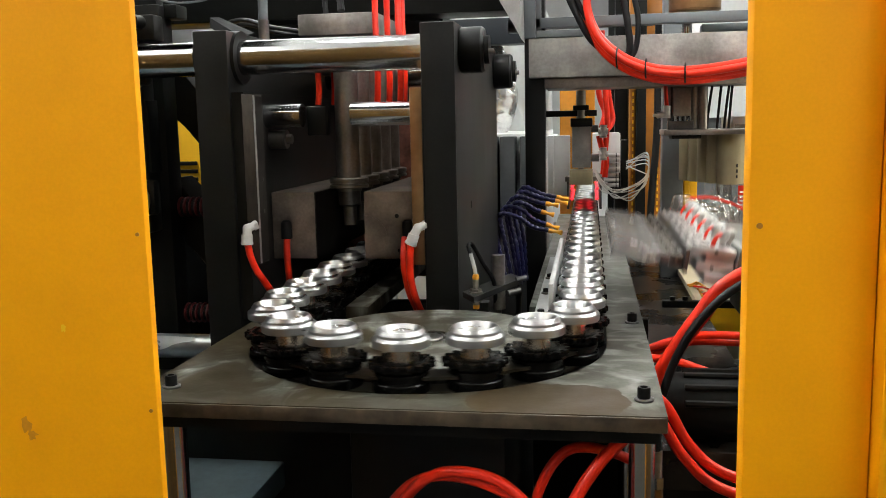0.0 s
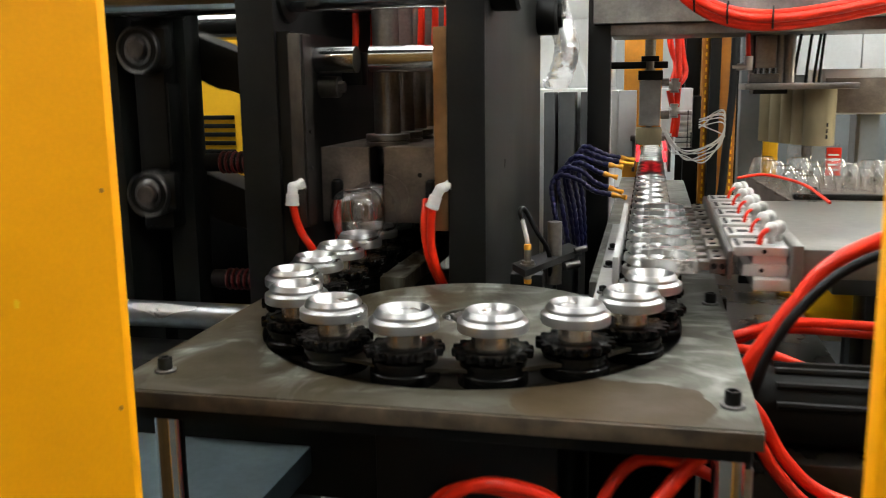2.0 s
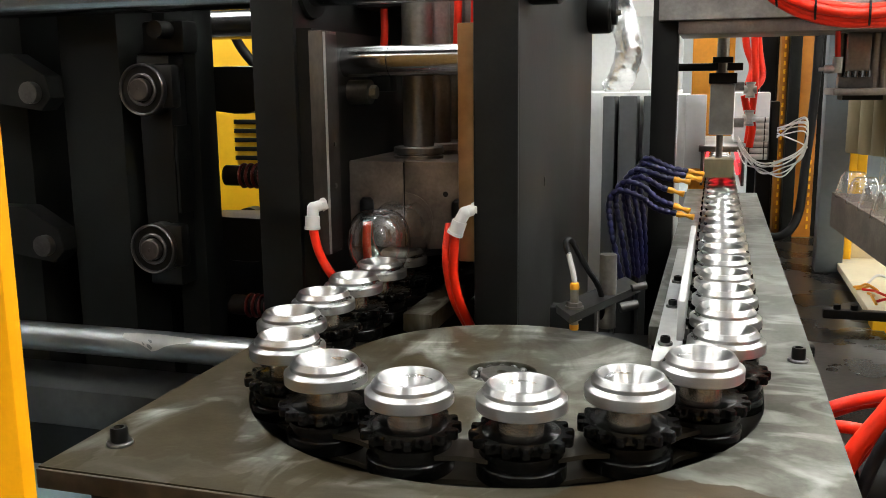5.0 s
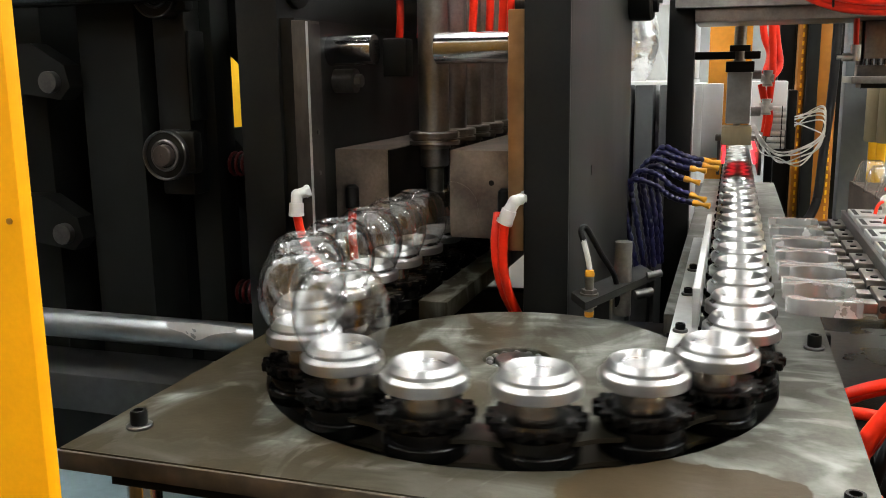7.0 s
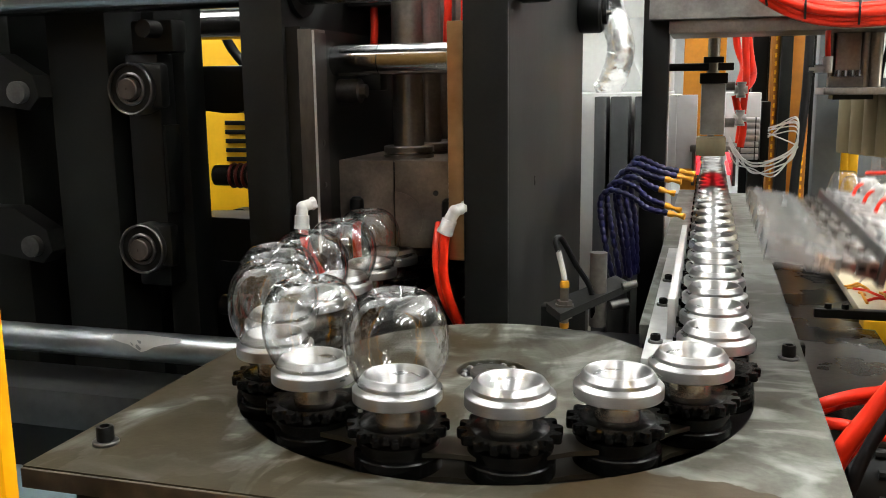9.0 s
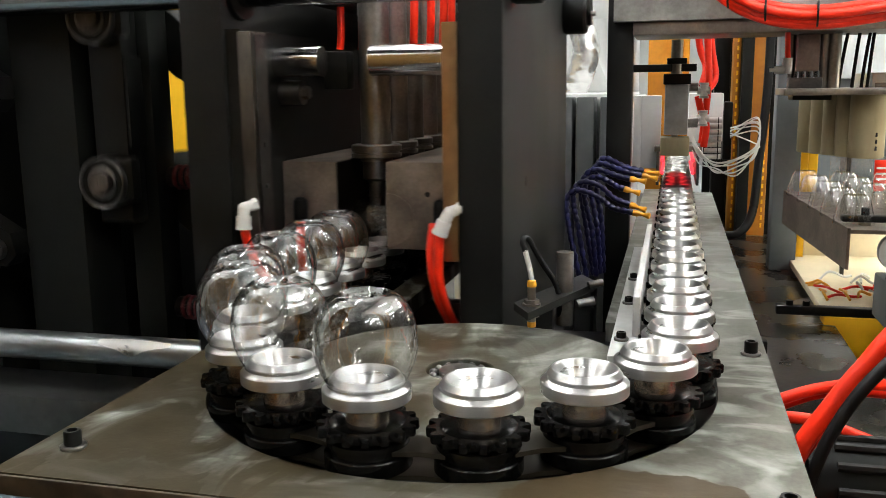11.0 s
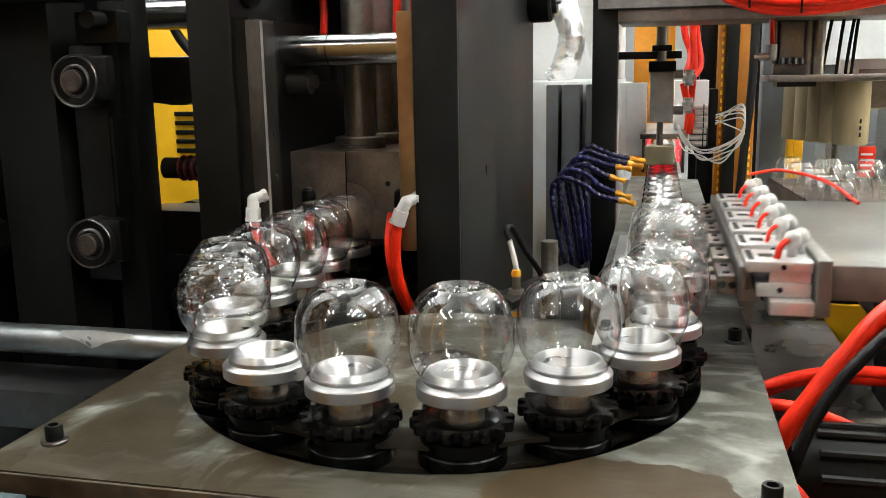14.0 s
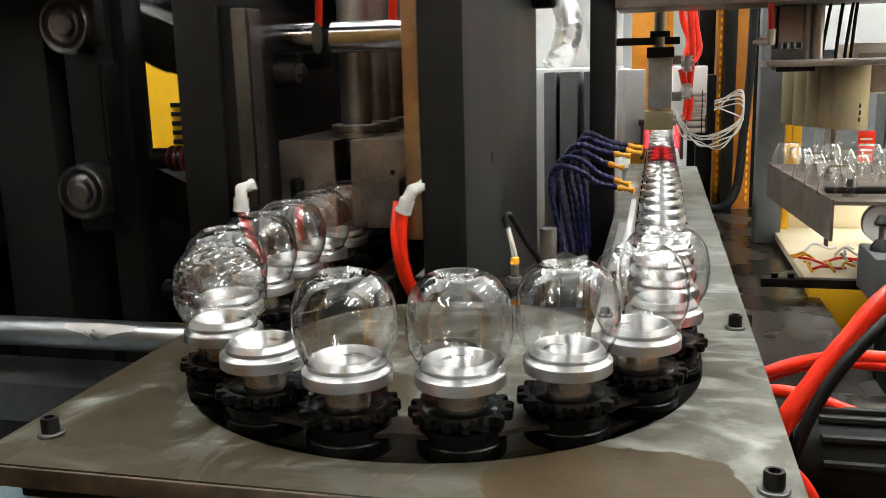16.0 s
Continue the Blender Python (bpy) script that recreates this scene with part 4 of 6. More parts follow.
# ---- the far side of the conveyor ----
def conveyor_end():
    e = thing("steel_gantry", "black steel post with a rough grey steel beam", "gantry")
    bm = B()
    box(bm, 0.098, 0.160, 1.20, 1.262, 0.0, 2.1, 0.003)
    part("post", bm, BLACK, e)
    bm = B()
    box(bm, 0.114, 1.3, 1.155, 1.198, 1.552, 1.668, 0.002)
    part("beam", bm, GALV, e, "rough bare steel beam")
    bm = B()
    box(bm, 0.160, 1.3, 1.17, 1.42, 1.520, 1.551, 0.002)
    part("lower_plate", bm, MOULD, e, "brownish steel plate under the beam")
    bm = B()
    box(bm, 0.15, 0.318, 1.43, 1.46, 1.436, 1.456, 0.002)
    part("crossbar", bm, BLACK, e)
    bm = B()
    box(bm, 0.05, 0.10, 1.18, 1.215, 1.69, 1.72, 0.002)
    box(bm, 0.05, 0.75, 1.18, 1.215, 1.70, 1.73, 0.002)
    box(bm, 0.115, 0.15, 1.18, 1.215, 1.66, 2.0, 0.002)
    part("upper_rail", bm, GREY, e, "grey tube rail")

    p = thing("press_head_cylinder", "grey air cylinder with a black end cap and a steel rod", "air cylinder")
    bm = B()
    box(bm, 0.237, 0.299, 1.41, 1.475, 1.268, 1.402, 0.004)
    part("barrel", bm, FROST, p)
    bm = B()
    box(bm, 0.232, 0.304, 1.405, 1.48, 1.402, 1.430, 0.003)
    part("end_cap", bm, BLACK, p)
    bm = B()
    rod(bm, (0.266, 1.44, 1.43), (0.266, 1.44, 1.52), 0.0155, 24)
    part("upper_rod", bm, STEEL, p)
    bm = B()
    box(bm, 0.24, 0.292, 1.420, 1.460, 1.456, 1.472, 0.002)
    part("lock_nut", bm, BLACK, p)
    bm = B()
    rod(bm, (0.300, 1.42, 1.395), (0.322, 1.42, 1.395), 0.012, 14)
    part("air_port", bm, STEEL, p, "metal air port")
    bm = B()
    rod(bm, (0.300, 1.42, 1.30), (0.325, 1.42, 1.30), 0.013, 14)
    part("air_port", bm, STEEL, p, "metal air port")
    q = thing("press_pad", "beige nylon press pad on a steel rod", "press pad")
    bm = B()
    box(bm, 0.229, 0.305, 1.40, 1.48, 1.212, 1.262, 0.004)
    part("pad", bm, BEIGE, q)
    bm = B()
    rod(bm, (0.266, 1.44, 1.262), (0.266, 1.44, 1.40), 0.009, 16)
    part("rod", bm, STEEL, q)
    return q


GALV = material("rough_bare_steel", (0.50, 0.48, 0.445), 0.45, 0.3, vary=0.25, scale=7, bump=0.15, grain=90, second=(0.22, 0.21, 0.195))


def heater():
    e = thing("heating_station", "red glowing heating station with side reflectors over the chain", "heater")
    for x0, x1 in ((0.218, 0.226), (0.328, 0.336)):
        bm = B()
        box(bm, x0, x1, 1.52, 2.0, 1.12, 1.215, 0.001)
        part("reflector", bm, STEELDARK, e)
        for z in (1.15, 1.185):
            bm = B()
            x = (x0 + x1) / 2 + (0.012 if x0 < 0.25 else -0.012)
            rod(bm, (x, 1.58, z), (x, 1.98, z), 0.005, 10)
            part("heat_lamp", bm, REDGLOW, e, "glowing red heat lamp")
    bm = B()
    box(bm, 0.212, 0.342, 1.50, 2.02, 1.216, 1.232, 0.002)
    part("cover", bm, STEEL, e)
    bm = B()
    box(bm, 0.15, 0.172, 1.55, 1.95, 1.165, 1.372, 0.002)
    box(bm, 0.172, 0.228, 1.55, 1.575, 1.165, 1.372, 0.002)
    part("side_panel", bm, WHITEPAINT, e, "pale grey painted side panel")
    w = thing("junction_box", "white painted electrical junction box behind the press pad", "junction box")
    bm = B()
    box(bm, 0.305, 0.402, 1.66, 1.80, 1.235, 1.376, 0.003)
    part("case", bm, WHITEPAINT, w)
    for z in (1.31, 1.385):
        f = thing("hose_coupling", "grey metal push-in hose coupling on the red hoses", "fitting", "hose couplings", (0.338, 1.475, z))
        bm = B()
        rod(bm, (-0.016, 0, 0), (0.018, 0, 0), 0.0105, 16)
        rod(bm, (0.002, 0, -0.018), (0.002, 0, 0.018), 0.0115, 16)
        part("body", bm, ALUFLAT, f)
        for dz in (-0.018, 0.018):
            bm = B()
            rod(bm, (0.002, 0, dz - 0.003), (0.002, 0, dz + 0.003), 0.0128, 16)
            part("collar", bm, VALVE, f)
    bm = B()
    box(bm, 0.405, 0.43, 1.68, 1.75, 1.18, 1.35, 0.003)
    part("bracket", bm, BLACK, w)
    for i in range(7):
        z = 1.20 + 0.017 * i
        v = thing("pneumatic_fitting", "stacked grey push-in pneumatic fitting", "fitting", "fitting stack", (0.37, 1.55, z))
        bm = B()
        rod(bm, (-0.022, 0, 0), (0.024, 0, 0), 0.0075, 12)
        part("body", bm, ALUFLAT, v)
        bm = B()
        rod(bm, (0.013, 0, 0), (0.016, 0, 0), 0.0079, 12)
        part("collar", bm, RUBBER, v)
    c = thing("cable_bundle", "bundle of thin white cables curving out from the heater", "cables")
    random.seed(5)
    for i in range(7):
        a, b = random.uniform(-0.02, 0.02), random.uniform(-0.016, 0.016)
        bm = B()
        hose(bm, [(0.315, 1.50, 1.24 + a), (0.335, 1.47, 1.205 + a), (0.375, 1.44, 1.178 + b), (0.43, 1.43, 1.178 + b + a), (0.48, 1.45, 1.225 + b), (0.485, 1.5, 1.275 + 2 * a), (0.42, 1.58, 1.265 + b)], 0.0019, 6)
        part("cable", bm, WHITE, c)
    for i, pts in enumerate([[(0.315, 1.60, 1.70), (0.325, 1.58, 1.52), (0.345, 1.56, 1.45), (0.335, 1.52, 1.40)], [(0.335, 1.60, 1.70), (0.36, 1.58, 1.50), (0.372, 1.56, 1.42), (0.345, 1.52, 1.38)],
                             [(0.325, 1.50, 1.37), (0.335, 1.50, 1.33), (0.35, 1.50, 1.29), (0.345, 1.50, 1.23)], [(0.335, 1.55, 1.72), (0.348, 1.53, 1.50), (0.352, 1.51, 1.40), (0.34, 1.51, 1.24)]]):
        bm = B()
        hose(bm, pts, 0.0098, 12)
        single("air_hose", bm, RED, "red air hose running down to the heater fittings", "hose", "red air hoses")


def coolant_hoses():
    runs = [[(0.055, 1.15, 0.93), (0.035, 1.15, 1.05), (0.020, 1.15, 1.15), (0.045, 1.15, 1.195), (0.095, 1.15, 1.190), (0.140, 1.15, 1.178), (0.175, 1.15, 1.172)],
            [(0.075, 1.17, 0.93), (0.060, 1.17, 1.05), (0.040, 1.17, 1.16), (0.060, 1.17, 1.208), (0.105, 1.165, 1.204), (0.150, 1.165, 1.190), (0.192, 1.17, 1.180)],
            [(0.040, 1.12, 0.93), (0.018, 1.12, 1.05), (0.004, 1.12, 1.13), (0.022, 1.12, 1.168), (0.075, 1.11, 1.160), (0.125, 1.10, 1.132), (0.180, 1.09, 1.113)],
            [(0.025, 1.10, 0.93), (0.000, 1.10, 1.04), (-0.010, 1.10, 1.12), (0.012, 1.10, 1.150), (0.070, 1.09, 1.136), (0.125, 1.07, 1.112), (0.178, 1.06, 1.102)],
            [(0.085, 1.18, 0.93), (0.075, 1.18, 1.06), (0.055, 1.18, 1.17), (0.070, 1.18, 1.222), (0.110, 1.18, 1.216), (0.150, 1.18, 1.200), (0.195, 1.19, 1.190)],
            [(0.065, 1.13, 0.93), (0.050, 1.13, 1.05), (0.030, 1.13, 1.14), (0.050, 1.13, 1.180), (0.100, 1.12, 1.172), (0.135, 1.11, 1.158), (0.165, 1.11, 1.150)]]
    runs = [[(x + 0.022 * min(1, max(0, (0.13 - x) / 0.07)), y, z) for x, y, z in r] for r in runs]
    for k, pts in enumerate(runs):
        e = thing("coolant_hose", "blue jointed coolant hose with an orange flat nozzle", "coolant hose", "coolant hoses")
        run = spline(pts, 10)
        run2, d = [run[0]], 0.0
        for a, b in zip(run, run[1:]):
            d += (b - a).length
            if d > 0.0145:
                run2.append(b)
                d = 0.0
        for a, b in zip(run2, run2[1:]):
            t = (b - a)
            m = Matrix.Translation(a) @ t.to_track_quat("Z", "Y").to_matrix().to_4x4()
            ln = t.length
            bm = B()
            lathe(bm, [(0, -0.002), (0.0055, -0.001), (0.0078, ln * 0.25), (0.0078, ln * 0.55), (0.0056, ln * 0.85), (0.005, ln), (0, ln)], 12, m)
            part("segment", bm, BLUE, e)
        t = (run2[-1] - run2[-2]).normalized()
        bm = B()
        m = Matrix.Translation(run2[-1]) @ t.to_track_quat("Z", "Y").to_matrix().to_4x4()
        lathe(bm, [(0, -0.004), (0.0095, -0.002), (0.0095, 0.008), (0.0055, 0.016), (0.0055, 0.022), (0.010, 0.036), (0.008, 0.038), (0, 0.036)], 14, m @ Matrix.Diagonal((1, 0.8, 1, 1)))
        part("nozzle", bm, NOZZLE, e, "orange nozzle")


def far_machines():
    e = thing("oven_cabinet", "pale grey oven cabinet with dark vertical slats", "cabinet")
    bm = B()
    box(bm, -0.5, 0.09, 2.02, 3.6, 0.5, 1.375, 0.004)
    part("body", bm, WHITEPAINT, e)
    for x0, x1 in ((-0.102, -0.063), (-0.05, 0.008), (0.028, 0.075)):
        bm = B()
        box(bm, x0, x1, 1.90, 2.018, 0.5, 1.365, 0.003)
        part("slat", bm, GREYDARK, e, "dark grey vertical slat")
    bm = B()
    box(bm, -0.5, 0.09, 2.9, 3.5, 1.376, 1.95, 0.004)
    part("upper_case", bm, WHITEPAINT, e)
    d = thing("foil_duct", "crumpled aluminium foil ventilation duct", "duct")
    bm = B()
    hose(bm, [(-0.125, 2.42, 1.376), (-0.097, 2.4, 1.42), (-0.066, 2.38, 1.525), (-0.09, 2.4, 1.63), (-0.13, 2.44, 1.735), (-0.18, 2.5, 1.8)], 0.050, 22, 10)
    random.seed(31)
    for v in bm.verts:
        v.co += Vector((random.uniform(-1, 1), random.uniform(-1, 1), random.uniform(-1, 1))) * 0.0032
    for f in bm.faces:
        f.smooth = False
    part("tube", bm, FOIL, d)
    d2 = thing("white_hopper", "white conical hopper beside the duct", "hopper")
    bm = B()
    lathe(bm, [(0, 1.376), (0.03, 1.376), (0.04, 1.44), (0.085, 1.54), (0.085, 1.66), (0, 1.66)], 32, Matrix.Translation((0.03, 2.6, 0)))
    part("cone", bm, WHITEPAINT, d2)
    f = thing("orange_frame", "orange painted machine frame at the far end of the line", "machine frame")
    for b4 in ((0.15, 0.32, 2.9, 3.0, 0.4, 1.62), (0.456, 0.481, 2.2, 2.3, 0.3, 2.2), (0.522, 0.585, 2.22, 2.3, 0.3, 2.2)):
        bm = B()
        box(bm, *b4, 0.004)
        part("panel", bm, BRIGHTORANGE if b4[1] < 0.4 else ORANGE, f)
    for x in (0.470, 0.572):
        for i in range(26):
            bm = B()
            box(bm, x - 0.003, x + 0.003, 2.194 if x < 0.5 else 2.214, 2.199 if x < 0.5 else 2.219, 0.9 + 0.028 * i, 0.915 + 0.028 * i)
            part("scale_mark", bm, BRIGHT_YELLOW, f)
    for b4 in ((0.482, 0.52, 2.15, 2.25, 0.3, 2.2), (0.586, 0.66, 2.25, 2.4, 0.3, 2.2), (0.400, 0.452, 2.3, 2.4, 0.3, 2.2)):
        g = thing("steel_column", "dark steel column behind the conveyor", "column", "dark columns")
        bm = B()
        box(bm, *b4, 0.004)
        part("column", bm, DARK, g)
    # sheet added so that the gaps between the columns look dark
    g = thing("dark_backing_sheet", "dark sheet added behind the orange columns", "panel")
    bm = B()
    box(bm, 0.375, 0.70, 2.46, 2.50, 0.0, 2.2, 0.003)
    part("sheet", bm, DARK, g)
    g = thing("grey_post", "grey painted square steel post on the machine bed", "post")
    bm = B()
    box(bm, 0.542, 0.614, 1.60, 1.68, 0.868, 2.2, 0.004)
    part("post", bm, GREY, g)
    y = thing("yellow_stand", "bright yellow painted steel stand with a cut step", "stand")
    bm = B()
    box(bm, 0.622, 0.642, 1.66, 1.72, 0.6, 1.9, 0.003)
    box(bm, 0.642, 0.668, 1.66, 1.72, 1.07, 1.255, 0.003)
    part("upright", bm, BRIGHT_YELLOW, y)
    bm = B()
    box(bm, 0.60, 1.3, 0.98, 1.04, 0.79, 0.888, 0.003)
    part("crossbar", bm, BRIGHT_YELLOW, y)
    c = thing("light_chute", "brightly lit cream board chute with a seam", "chute")
    bm = B()
    box(bm, 0.648, 1.5, 1.70, 1.72, 0.55, 1.06, 0.002)
    part("back_board", bm, CREAM, c)
    bm = B()
    box(bm, 0.60, 1.5, 1.05, 1.69, 0.88, 0.9, 0.002)
    part("floor_board", bm, CREAM, c)
    m = thing("machine_bed", "dark oily steel machine bed beside the conveyor", "machine bed")
    bm = B()
    box(bm, 0.405, 0.625, -0.1, 2.3, 0.80, 0.87, 0.003)
    part("bed_plate", bm, BEDSTEEL, m)
    bm = B()
    box(bm, 0.43, 0.60, 0.0, 2.3, 0.1, 0.80)
    part("bed_web", bm, BLACK, m)
    # unseen lamp added to brighten the cream boards
    area_lamp("chute_fill_lamp", (1.15, 1.35, 1.40), (1.0, 1.5, 0.9), 0.3, 0.3, 3.2, (1.0, 0.9, 0.7))


GREYDARK = material("slat_grey", (0.075, 0.08, 0.082), 0.45, vary=0.12, scale=5)
BEDSTEEL = material("oily_dark_steel", (0.06, 0.054, 0.047), 0.27, 0.6, vary=0.3, scale=6, bump=0.1, grain=80)


def drum_unit():
    e = thing("capping_unit", "beige nylon drum under a steel flange plate with an air cylinder", "drum unit")
    bm = B()
    box(bm, 0.478, 0.72, 0.86, 1.02, 1.376, 1.390, 0.002)
    part("flange_plate", bm, STEEL, e)
    e.matrix_world = Matrix.Translation((0.268, -1.085, 1.398)) @ Matrix.Scale(1.1936, 4) @ Matrix.Translation((-0.268, 1.085, -1.398))
    bm = B()
    box(bm, 0.50, 0.575, 0.90, 0.98, 1.366, 1.376)
    part("shim", bm, BLACK, e)
    for i in range(5):
        x, y = 0.655 - 0.020 * i, 0.945 + 0.042 * i
        bm = B()
        lathe(bm, [(0, 1.245), (0.0335, 1.245), (0.0352, 1.248), (0.0352, 1.376), (0, 1.376)], 36, Matrix.Translation((x, y, 0)))
        drum = part("drum", bm, BEIGE, e, "beige nylon drum")
        if i == 0:
            for k in range(3):
                bm = B()
                rod(bm, (x + 0.012, y - 0.0345, 1.262 + 0.014 * k), (x + 0.0125, y - 0.032, 1.270 + 0.014 * k), 0.0022, 10)
                part("slot", bm, RUBBER, drum, "small dark slot")
    bm = B()
    box(bm, 0.503, 0.548, 0.90, 0.96, 1.413, 1.499, 0.003)
    part("air_cylinder", bm, STEEL, e, "bare steel air cylinder")
    for x, r in ((0.497, 0.006), (0.560, 0.010), (0.580, 0.013)):
        bm = B()
        rod(bm, (x, 0.93, 1.39), (x, 0.93, 1.4995), r, 20)
        part("guide_rod", bm, STEEL, e, "bright steel guide rod")
    for x in (0.505, 0.518, 0.531, 0.544):
        bm = B()
        rod(bm, (x, 0.893, 1.412), (x, 0.893, 1.424), 0.0055, 8)
        part("nut", bm, CHROME, e, "bright nut")
    bm = B()
    box(bm, 0.49, 0.555, 0.895, 0.93, 1.39, 1.412, 0.002)
    part("mount_block", bm, STEELDARK, e)
    bm = B()
    rod(bm, (0.462, 0.90, 1.428), (0.49, 0.90, 1.428), 0.008, 12)
    rod(bm, (0.487, 0.90, 1.42), (0.487, 0.90, 1.452), 0.010, 12)
    rod(bm, (0.452, 0.90, 1.428), (0.464, 0.90, 1.428), 0.004, 10)
    part("speed_valve", bm, ALUFLAT, e, "small metal speed valve")
    bm = B()
    hose(bm, [(0.487, 0.90, 1.45), (0.484, 0.89, 1.475), (0.478, 0.84, 1.505), (0.472, 0.74, 1.53)], 0.0055, 12)
    part("air_hose", bm, RED, e, "red air hose")
    for x, lean in ((0.592, 0.016), (0.618, 0.012), (0.636, 0.014), (0.647, 0.010)):
        bm = B()
        hose(bm, [(x, 0.935, 1.39), (x + 0.002, 0.935, 1.42), (x + lean * 0.5, 0.935, 1.47), (x + lean, 0.94, 1.53), (x + lean, 0.95, 1.60)], 0.0034, 12)
        part("cable", bm, RUBBER, e)
    t = thing("jar_tray", "brown steel angle tray holding clear cups", "tray")

    def slab(x0, x1, x2, x3, y0, y1, top, thick):
        """A sloping bar: x0 to x1 at the near end, x2 to x3 at the far end."""
        bm = B()
        rise = (y1 - y0) * 0.0457
        near = [bm.verts.new(p) for p in ((x0, y0, top - thick), (x1, y0, top - thick), (x1, y0, top), (x0, y0, top))]
        far = [bm.verts.new(p) for p in ((x2, y1, top - thick + rise), (x3, y1, top - thick + rise), (x3, y1, top + rise), (x2, y1, top + rise))]
        bm.faces.new(near), bm.faces.new(list(reversed(far)))
        for k in range(4):
            bm.faces.new([near[k], far[k], far[(k + 1) % 4], near[(k + 1) % 4]])
        return bm
    part("front_lip", slab(0.600, 0.606, 0.532, 0.538, 0.78, 1.25, 1.119, 0.083), MOULD, t)
    part("tray_floor", slab(0.6065, 1.0, 0.5385, 1.0, 0.78, 1.25, 1.116, 0.008), MOULD, t)
    bm = B()
    rod(bm, (0.704, 0.80, 1.069), (0.704, 0.82, 1.069), 0.0405, 40)
    roller = part("roller", bm, WHITE, t, "white plastic roller")
    bm = B()
    rod(bm, (0.704, 0.797, 1.069), (0.704, 0.83, 1.069), 0.009, 16)
    part("axle", bm, STEELDARK, roller)
    bm = B()
    box(bm, 0.80, 1.0, 0.84, 1.0, 0.45, 1.107)
    part("support", bm, BLACK, t)
    k = thing("clamp_bar", "flat black clamp bar with a knob bolted on the tray", "clamp", at=(0.64, 0.83, 1.119))
    bm = B()
    box(bm, -0.045, 0.4, -0.014, 0.014, 0.006, 0.020, 0.005)
    part("bar", bm, BLACK, k)
    bm = B()
    rod(bm, (0, 0, 0), (0, 0, 0.0058), 0.012, 20)
    part("washer", bm, STEEL, k, "bright washer")
    bm = B()
    lathe(bm, [(0, 0.0202), (0.008, 0.0202), (0.008, 0.034), (0.006, 0.036), (0, 0.036)], 20)
    part("knob", bm, BLACK, k)
    k = thing("support_block", "dark grey steel support block beside the tray", "block")
    bm = B()
    box(bm, 0.652, 1.0, 0.62, 0.77, 0.95, 1.036, 0.004)
    part("top_block", bm, GREYDARK, k)
    bm = B()
    box(bm, 0.72, 0.95, 0.62, 0.74, 0.45, 0.949, 0.003)
    part("column", bm, BLACK, k)
    k = thing("rubber_buffer", "black rubber buffer on a threaded stem", "buffer", at=(0.676, 0.70, 1.036))
    bm = B()
    lathe(bm, [(0, 0), (0.019, 0), (0.018, 0.008), (0.009, 0.020), (0, 0.021)], 28)
    part("foot", bm, RUBBER, k)
    bm = B()
    rod(bm, (0, 0, 0.0205), (0, 0, 0.05), 0.005, 14)
    part("stem", bm, STEEL, k, "bare steel stem")
    bm = B()
    lathe(bm, [(0, 0.048), (0.013, 0.048), (0.014, 0.053), (0.010, 0.060), (0.007, 0.066), (0, 0.067)], 24)
    part("cap", bm, RUBBER, k)
    k = thing("stop_bar", "black flat stop bar with two socket bolts over the chute", "bar", at=(0.5, 1.0, 0.888))
    bm = B()
    box(bm, 0.0, 0.5, -0.012, 0.012, 0.0, 0.020, 0.002)
    part("bar", bm, BLACK, k)
    for x in (0.029, 0.064):
        bm = B()
        rod(bm, (x, 0, 0.0202), (x, 0, 0.031), 0.008, 16)
        part("bolt_head", bm, BLACK, k)
    random.seed(9)
    for n in range(16):
        x, y = random.uniform(0.62, 0.84), random.uniform(1.12, 1.4)
        h = random.uniform(0, 3.1)
        ln = random.uniform(0.02, 0.06)
        bm = B()
        hose(bm, [(-ln, 0, 0.004), (-ln * 0.3, 0.006, 0.009 + 0.006 * (n % 3)), (ln * 0.4, -0.005, 0.006), (ln, 0.004, 0.004)], 0.0034, 6, 4)
        s = single("plastic_scrap", bm, (RED, NOZZLE, WHITE)[n % 3], "curled scrap of plastic lying on the cream chute", "scrap", "scraps on the chute")
        s.matrix_world = pose(x, y, 0.90, 0, 0, math.degrees(h))
    k = thing("label_panel", "clear panel with a red printed label above the cups", "sign")
    bm = B()
    box(bm, 0.66, 0.80, 1.40, 1.404, 1.12, 1.215, 0.001)
    part("sheet", bm, JAR, k)
    bm = B()
    box(bm, 0.765, 0.805, 1.396, 1.3995, 1.125, 1.205, 0.001)
    part("label", bm, RED, k, "red label")
    bm = B()
    for n in range(4):
        box(bm, 0.77, 0.798, 1.394, 1.3955, 1.14 + 0.014 * n, 1.145 + 0.014 * n)
    part("text_bars", bm, WHITE, k, "pale unreadable lines")
    bm = B()
    box(bm, 0.70, 0.71, 1.405, 1.415, 0.9, 1.215)
    part("stay", bm, STEELDARK, k)
    k = thing("control_box", "pale grey control box with a brownish front and a hose fitting", "box")
    bm = B()
    box(bm, 0.735, 1.0, 1.35, 1.6, 1.30, 1.425, 0.003)
    part("case", bm, ALUFLAT, k)
    bm = B()
    box(bm, 0.742, 0.99, 1.343, 1.349, 1.305, 1.40, 0.002)
    part("front_cover", bm, MOULD, k, "brownish front cover")
    bm = B()
    box(bm, 0.85, 0.9, 1.4, 1.45, 0.5, 1.2995)
    part("leg", bm, GREY, k)
    w = thing("white_partition", "white panelled partition with grey joints behind the machines", "partition")
    for n in range(4):
        for q in range(3):
            bm = B()
            box(bm, 0.72 + 0.5 * n, 1.215 + 0.5 * n, 3.2, 3.24, 1.42 + 0.5 * q, 1.915 + 0.5 * q, 0.002)
            part("panel", bm, WHITEPAINT, w)
